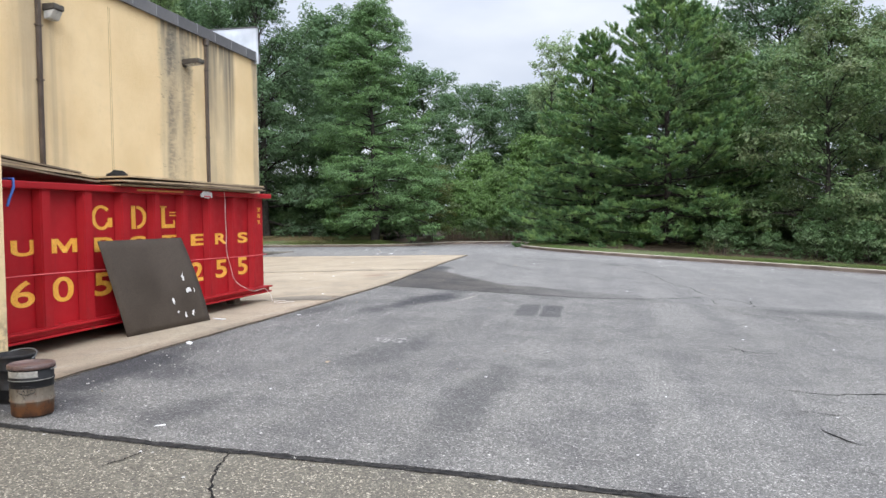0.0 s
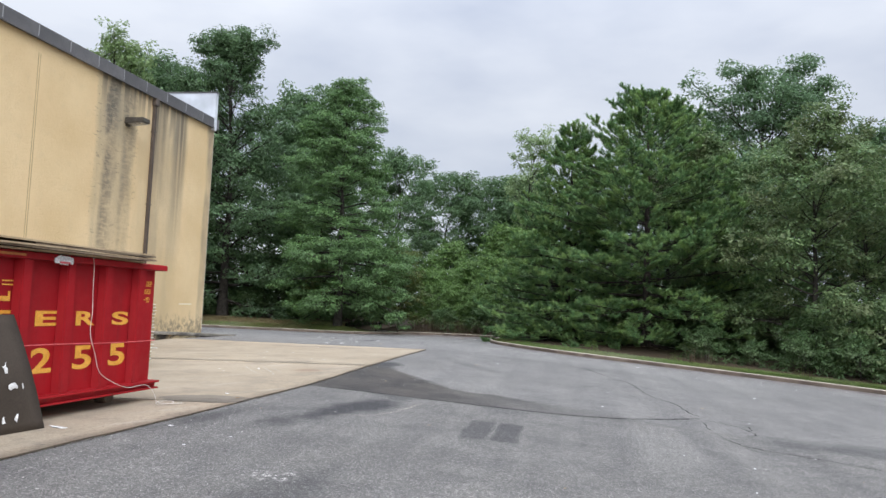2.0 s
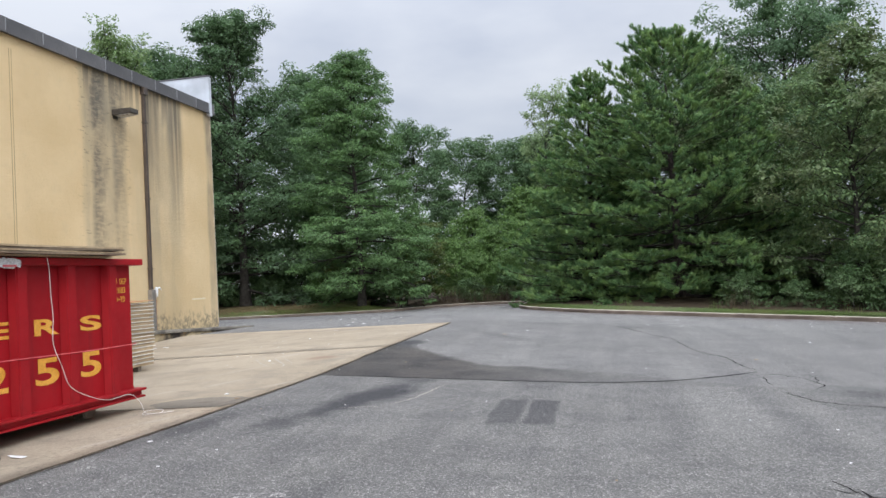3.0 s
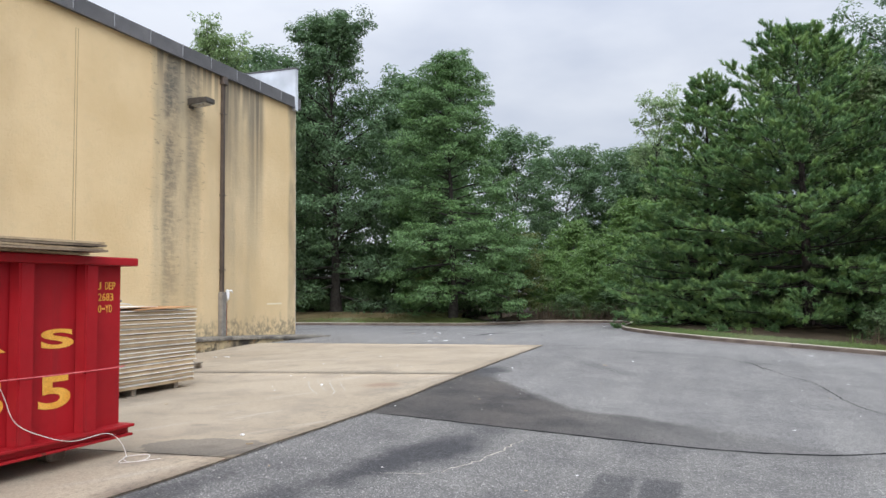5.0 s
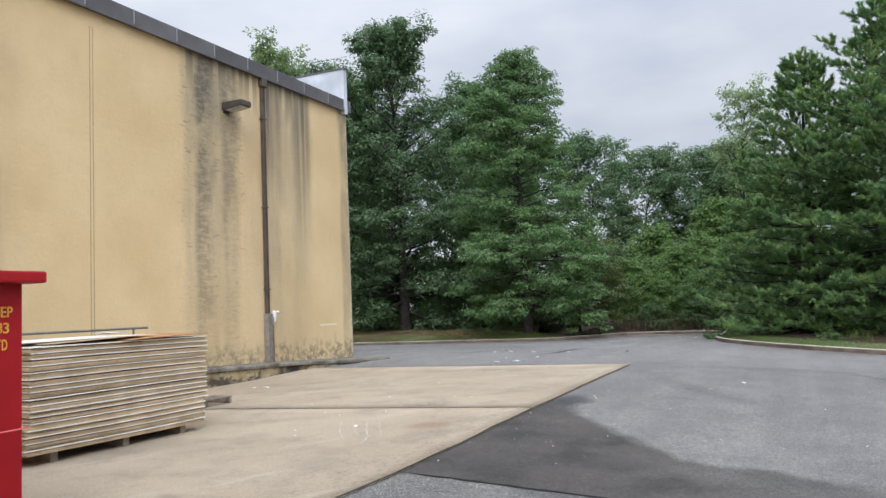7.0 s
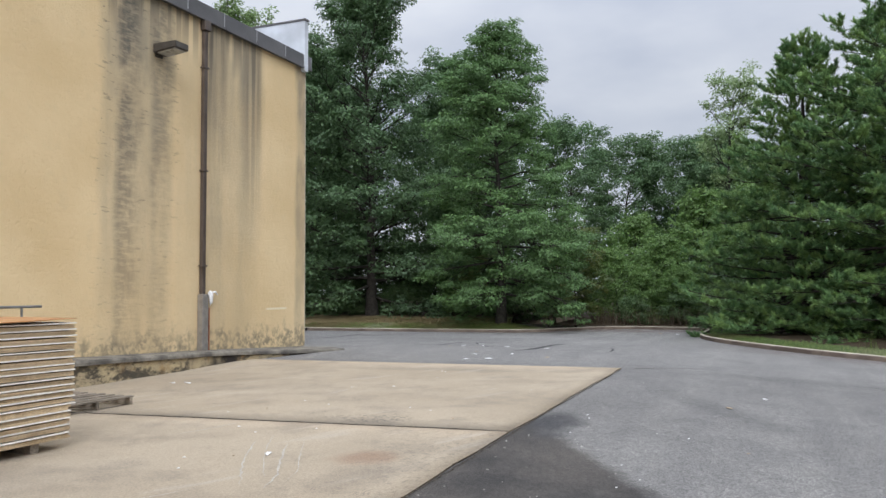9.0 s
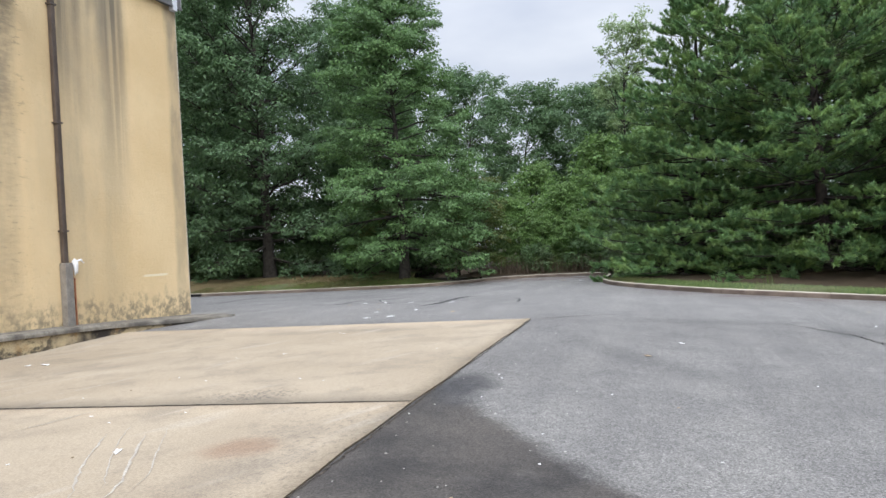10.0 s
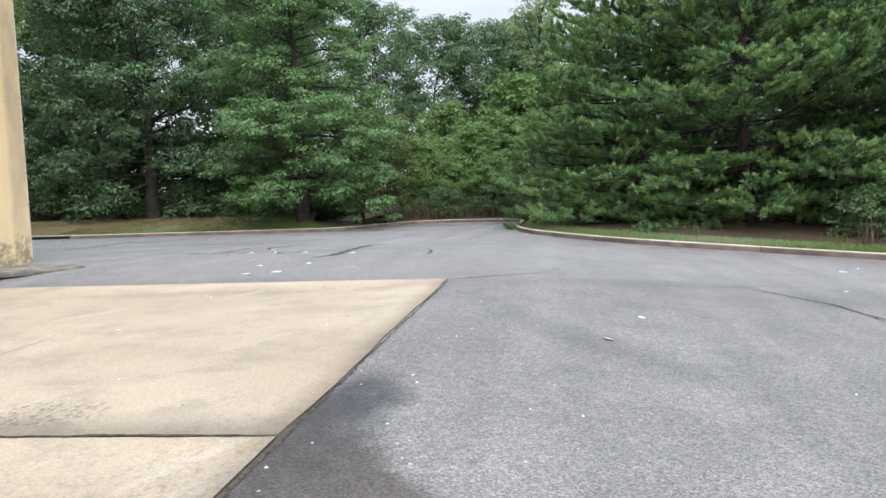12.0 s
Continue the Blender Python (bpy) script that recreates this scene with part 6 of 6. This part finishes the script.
def pine(h, radius, seed, label, shape, dense=1.0, base=0.5, needles=62):
    """White pine: whorls of level limbs that fork into side shoots, each ending in upturned needle plumes."""
    rng = np.random.default_rng(seed)
    t = thing("pine_tree", 0, 0, 0, label, "pine tree")
    wood = Wood()
    zs = np.linspace(-0.3, h * 0.985, 12)
    trunk = np.c_[np.cumsum(rng.normal(0, 0.05, (12, 2)), axis=0) * np.linspace(0, 1, 12)[:, None], zs]
    wood.add(trunk, 0.26 * (1 - 0.96 * np.linspace(0, 1, 12)), 9)
    foot, head = [], []

    def plume(p, d, size):
        foot.append(p)
        head.append(p + d * size)

    z = base
    while z < h * 0.985:
        s = (z - base) / (h - base)
        count = 9 if s < 0.6 else 7
        a0 = rng.uniform(0, 6.28)
        for b in range(count):
            reach = radius * shape(s) * rng.uniform(0.80, 1.08) + 0.25
            az = a0 + b * 6.283 / count + rng.normal(0, 0.16)
            el = -0.16 + 0.72 * s ** 1.6 + rng.normal(0, 0.07)
            start = (np.interp(z, zs, trunk[:, 0]), np.interp(z, zs, trunk[:, 1]), z + rng.uniform(-0.12, 0.12))
            path = limb_path(start, az, el, reach, 0.36, rng)
            wood.add(path, np.linspace(max(0.012, 0.055 * (1 - s)), 0.006, len(path)), 4)
            tip, way = along(path, 1.0)
            for q in range(4):
                plume(tip - way * rng.uniform(0, 0.3), unit(way + np.array([0, 0, 0.5]) + rng.normal(0, 0.40, 3)), rng.uniform(0.20, 0.36))
            nb = int((3 + reach * 2.3) * dense)
            for q in range(nb):
                u = 0.22 + 0.76 * (q + rng.uniform(0, 1)) / nb
                p, way = along(path, u)
                turn = (1 if q % 2 else -1) * rng.uniform(0.6, 1.05)
                ca, sa = math.cos(turn), math.sin(turn)
                d = unit(np.array([way[0] * ca - way[1] * sa, way[0] * sa + way[1] * ca, way[2] * 0.5 + rng.normal(0.08, 0.10)]))
                ln = (0.25 + 0.34 * reach * (1.06 - u)) * rng.uniform(0.65, 1.2)
                end = p + d * ln + np.array([0, 0, 0.10 * ln])
                wood.add(np.array([p, p + d * ln * 0.5, end]), np.array([0.012, 0.009, 0.004]), 3)
                m = 1 + int(ln / 0.27)
                for j in range(m):
                    at = p + (end - p) * (1 - 0.75 * j / m)
                    fan = (1 if j % 2 else -1) * (0.0 if j == 0 else 0.55)
                    pd = d + np.array([-d[1], d[0], 0]) * fan + np.array([0, 0, 0.55 + 0.3 * s]) + rng.normal(0, 0.28, 3)
                    plume(at, unit(pd), rng.uniform(0.20, 0.38))
        z += rng.uniform(0.60, 0.84) if s < 0.8 else 0.42
    A, B = np.repeat(np.array(foot), needles, axis=0), np.repeat(np.array(head), needles, axis=0)
    k = len(A)
    stem = unit(B - A)
    radial = rng.normal(0, 1, (k, 3))
    radial = unit(radial - stem * (radial * stem).sum(1)[:, None])
    nd = unit(stem * 0.72 + radial * rng.uniform(0.5, 1.25, (k, 1)) + np.array([0, 0, 0.16]))
    at = A + (B - A) * rng.uniform(0.05, 1.0, (k, 1))
    sd = unit(np.cross(nd, np.array([0, 0, 1.0]) + rng.normal(0, 0.38, (k, 3))))
    ln = rng.uniform(0.11, 0.20, (k, 1))
    vs = np.stack([at - sd * 0.019, at + sd * 0.019, at + nd * ln], 1)
    wood.mesh(M_BARK_PINE, t)
    soup("crown", vs.reshape(-1, 3), np.arange(3 * k).reshape(-1, 3), L_PINE, t)
    return t


def place(t, x, y, rz=0.0, s=1.0, sink=0.1, z=None):
    t.matrix_basis = pose(x, y, (verge_height(x, y) if z is None else z) - sink, 0, 0, rz) @ Matrix.Diagonal((s, s, s, 1))
    return t


def plant(t, x, y, rz=0.0, s=1.0, label=""):
    c = place(copy_thing(t, Matrix()), x, y, rz, s)
    if label:
        c["label"] = label
    return c


def cone(s):
    return (1 - s) ** 0.50 * (0.72 + 0.28 * min(1, s * 5)) * (1 - 0.12 * s) + 0.05


def dome(s):
    return math.sqrt(max(0.0, 1 - (2 * s - 0.9) ** 2 / 1.3)) * 0.95 + 0.05


def rounded(s):
    return (0.90 + 0.10 * min(1, s * 4)) * (1 - s ** 2.1) ** 0.85


def tapered(s):
    return (1 - s) ** 0.80


def column(s):
    return (0.70 + 0.35 * math.sin(math.pi * s)) * (1 - s ** 5) ** 0.7 + 0.04


def oval(s):
    return math.sin(math.pi * min(1, 0.12 + s * 0.86)) ** 0.6


def bushy(s):
    return (1 - s ** 2.2) ** 0.6


place(broadleaf(15.1, 1.4, 5.1, cone, L_PIN, 3, limbs=84, clump=0.64, leaves=92, lsize=0.14, elev=(-0.22, 0.95), curl=-0.34, trunk_r=0.24, droop=0.14, flat=0.46, label="green pin oak with drooping lower limbs behind the kerb"), -14.0, 47.9, 30)
tall_oak = place(broadleaf(19.3, 1.0, 6.6, column, L_OAK, 5, limbs=78, clump=0.74, leaves=56, lsize=0.20, elev=(-0.15, 1.05), curl=0.12, trunk_r=0.33, gaps=0.2, flat=0.62, label="tall dark green oak with gaps of sky in its crown"), -23.3, 51.6, 0)
place(broadleaf(16.0, 4.0, 4.6, oval, L_PALE, 8, limbs=40, clump=0.55, leaves=34, lsize=0.20, elev=(0.4, 1.1), curl=0.2, trunk_r=0.2, flat=0.6, label="light green tree showing above the roof"), -26.0, 42.5, 0, z=0.0)
woods = place(broadleaf(16.5, 0.8, 6.2, dome, L_DARK, 13, limbs=58, clump=1.0, leaves=56, lsize=0.29, elev=(0.0, 1.0), curl=0.1, trunk_r=0.24, dense=0.62, flat=0.66, twigs=False, label="dark green woodland tree"), -8.6, 78, 0, 0.80)
place(broadleaf(15.8, 7.4, 3.4, dome, L_LIGHT, 17, limbs=32, clump=0.50, leaves=30, lsize=0.20, elev=(0.5, 1.15), curl=0.15, trunk_r=0.17, gaps=0.35, dense=0.6, flat=0.6, label="slender pale green tree rising behind the pines"), -2.9, 64.5, 0)
place(pine(13.0, 6.4, 21, "large dark green white pine with level whorled limbs", rounded, 0.92, 0.30), 3.9, 42.6, 20)
place(pine(11.6, 4.9, 22, "dark green white pine behind the verge", tapered, 0.95, 0.30), -0.2, 44.6, 75)
place(broadleaf(15.9, 4.0, 6.2, dome, L_VEIL, 23, limbs=64, clump=0.74, leaves=46, lsize=0.20, elev=(0.2, 1.0), curl=0.05, trunk_r=0.3, gaps=0.15, flat=0.62, dense=0.85, label="tall oak with an open domed crown beyond the verge"), 11.4, 52.5, 0)
russet = place(broadleaf(13.2, 0.7, 5.2, bushy, L_RUSSET, 29, limbs=56, clump=0.70, leaves=54, lsize=0.20, elev=(0.1, 1.15), curl=-0.15, trunk_r=0.2, gaps=0.2, flat=0.6, dense=0.85, label="green tree with browning lower leaves by the verge"), 10.4, 37.6, 0, 0.82)
plant(russet, 15.2, 34.8, 140, 0.82)
plant(russet, 7.6, 44.0, 250, 0.85)
plant(russet, 23.5, 36.0, 60, 1.1)
plant(russet, 15.5, 46.0, 200, 0.88)
for x, y, rz, k in ((1.5, 80, 100, 0.86), (-12.4, 73.5, 10, 0.76), (-3.4, 79, 200, 0.78), (-18.5, 82, 120, 0.98), (-6.2, 88, 330, 0.90), (-30.0, 74, 20, 1.0), (10.2, 47.5, 33, 0.62), (-20.8, 66, 220, 1.06), (-34.0, 60, 160, 1.15), (-42.0, 55, 260, 1.1), (-29.5, 55.0, 15, 0.80), (-18.6, 57.5, 310, 0.70),
                    (8.5, 68, 70, 0.9), (20.0, 52, 190, 0.78), (27.0, 46, 20, 1.1), (6.5, 56, 280, 0.85), (-38.0, 68, 120, 1.2), (31.0, 38, 120, 1.1)):
    plant(woods, x, y, rz, k)
plant(tall_oak, -46.0, 62, 110, 1.0, "tall dark green oak in the wood")
plant(tall_oak, 19.5, 60, 200, 0.62, "tall dark green oak in the wood")

shrub = place(broadleaf(4.6, 0.15, 2.5, bushy, L_BUSH, 31, limbs=34, clump=0.45, leaves=40, lsize=0.16, flat=0.6, elev=(0.25, 1.2), curl=-0.2, trunk_r=0.06, name="shrub", label="bright green leafy shrub behind the kerb", category="shrub"), -3.8, 55.0, 0)
low = place(broadleaf(2.3, 0.1, 2.1, bushy, L_UNDER, 33, limbs=24, clump=0.46, leaves=34, lsize=0.17, flat=0.6, elev=(0.1, 1.0), curl=-0.3, trunk_r=0.05, dense=0.7, twigs=False, name="shrub", label="low green undergrowth shrub, its leaves darkened for canopy shade", category="shrub"), -20.5, 54.6, 0)
gold = place(broadleaf(5.0, 0.6, 2.1, oval, L_GOLD, 37, limbs=26, clump=0.42, leaves=46, lsize=0.15, elev=(0.2, 1.0), curl=-0.3, trunk_r=0.07, name="shrub", label="shrub with yellowing leaves at the wood's edge", category="shrub"), -11.2, 52.4, 0)
for x, y, rz, k in ((-7.2, 56.5, 80, 0.95), (-0.9, 56.5, 170, 1.15), (-9.4, 55.2, 220, 0.8), (-6.0, 54.2, 130, 0.6), (-8.2, 54.4, 10, 0.55), (-5.4, 60.0, 20, 1.5), (-2.0, 61.0, 300, 1.6), (-18.4, 52.2, 60, 0.36), (-17.0, 52.6, 160, 0.32), (-9.5, 62, 100, 1.3)):
    plant(shrub, x, y, rz, k)
plant(gold, -16.6, 52.5, 140, 0.75)
plant(gold, -12.4, 51.2, 250, 0.62)
for k, (x, y, s) in enumerate(((-15.2, 53.8, 0.9), (-22.4, 54.8, 1.1), (-24.8, 54.6, 1.0), (-27.5, 54.0, 1.2), (-31.0, 52.5, 1.25), (-35.0, 52.0, 1.3), (-12.9, 54.6, 0.9), (-13.6, 57.0, 1.5), (-18.0, 58.0, 1.6), (-23.0, 58.5, 1.7), (-29.0, 58.0, 1.8), (-33.5, 56.5, 1.7), (-2.2, 52.0, 0.8), (-3.0, 50.0, 0.9), (-26.0, 52.6, 0.7), (-21.6, 52.3, 0.6), (-28.6, 51.6, 0.9), (-24.6, 51.2, 0.5),
                               (10.0, 44.5, 1.5), (19.0, 40.5, 1.5), (25.0, 33.0, 1.1), (-8.3, 53.0, 0.55), (-6.0, 53.4, 0.6), (8.0, 48.5, 1.6), (3.0, 47.5, 1.5), (-1.0, 50.5, 1.5))):
    plant(low, x, y, k * 67, s)

# undergrowth closing the wood's edge along the east verge
for k in range(i_e + 4, len(kerb_line) - 20, 4):
    o = 5.4 + 0.7 * math.sin(k * 1.7)
    x, y = kerb_line[k] + kn[k] * (o if kerb_line[k][0] > 7 else o + 5.0)
    plant(low, float(x), float(y), k * 53, 0.80 + 0.18 * math.sin(k * 2.3))
    if float(x) > 8.5:
        x, y = kerb_line[k] + kn[k] * (o - 2.4)
        plant(low, float(x), float(y), k * 91, 0.5 + 0.12 * math.sin(k * 1.1))

# dry stalks at the back of the bay, and tall weeds on the east verge
rr = np.random.default_rng(9)
stalk_at = np.c_[rr.uniform(-10.2, -4.6, 620), rr.uniform(51.8, 54.0, 620), np.zeros(620)]
stalk_at[:, 2] = lie(stalk_at[:, 0], 50) + 0.12
blades("reeds", stalk_at, 0.95, 0.014, 0.55, L_REED, "brown dry stalks behind the paved bay", "dry weeds", 4)
for x, y, n, h, mt, lab in ((1.15, 36.5, 26, 0.62, L_GOLD, "yellow-green weed on the verge"), (4.9, 34.6, 40, 0.75, L_REED, "tall brown weeds on the verge"), (5.5, 34.3, 30, 0.7, L_REED, "tall brown weeds on the verge"), (4.3, 34.9, 30, 0.4, L_GRASS, "leafy green weeds on the verge"), (8.5, 32.6, 30, 0.35, L_GRASS, "leafy green weeds on the verge")):
    wz = verge_height(x, y)
    pts = np.c_[rr.normal(x, 0.14, n), rr.normal(y, 0.12, n), np.full(n, wz - 0.02)]
    t = blades("weeds", pts, h, 0.010, 0.45, mt, lab, "weeds", int(10 + x))
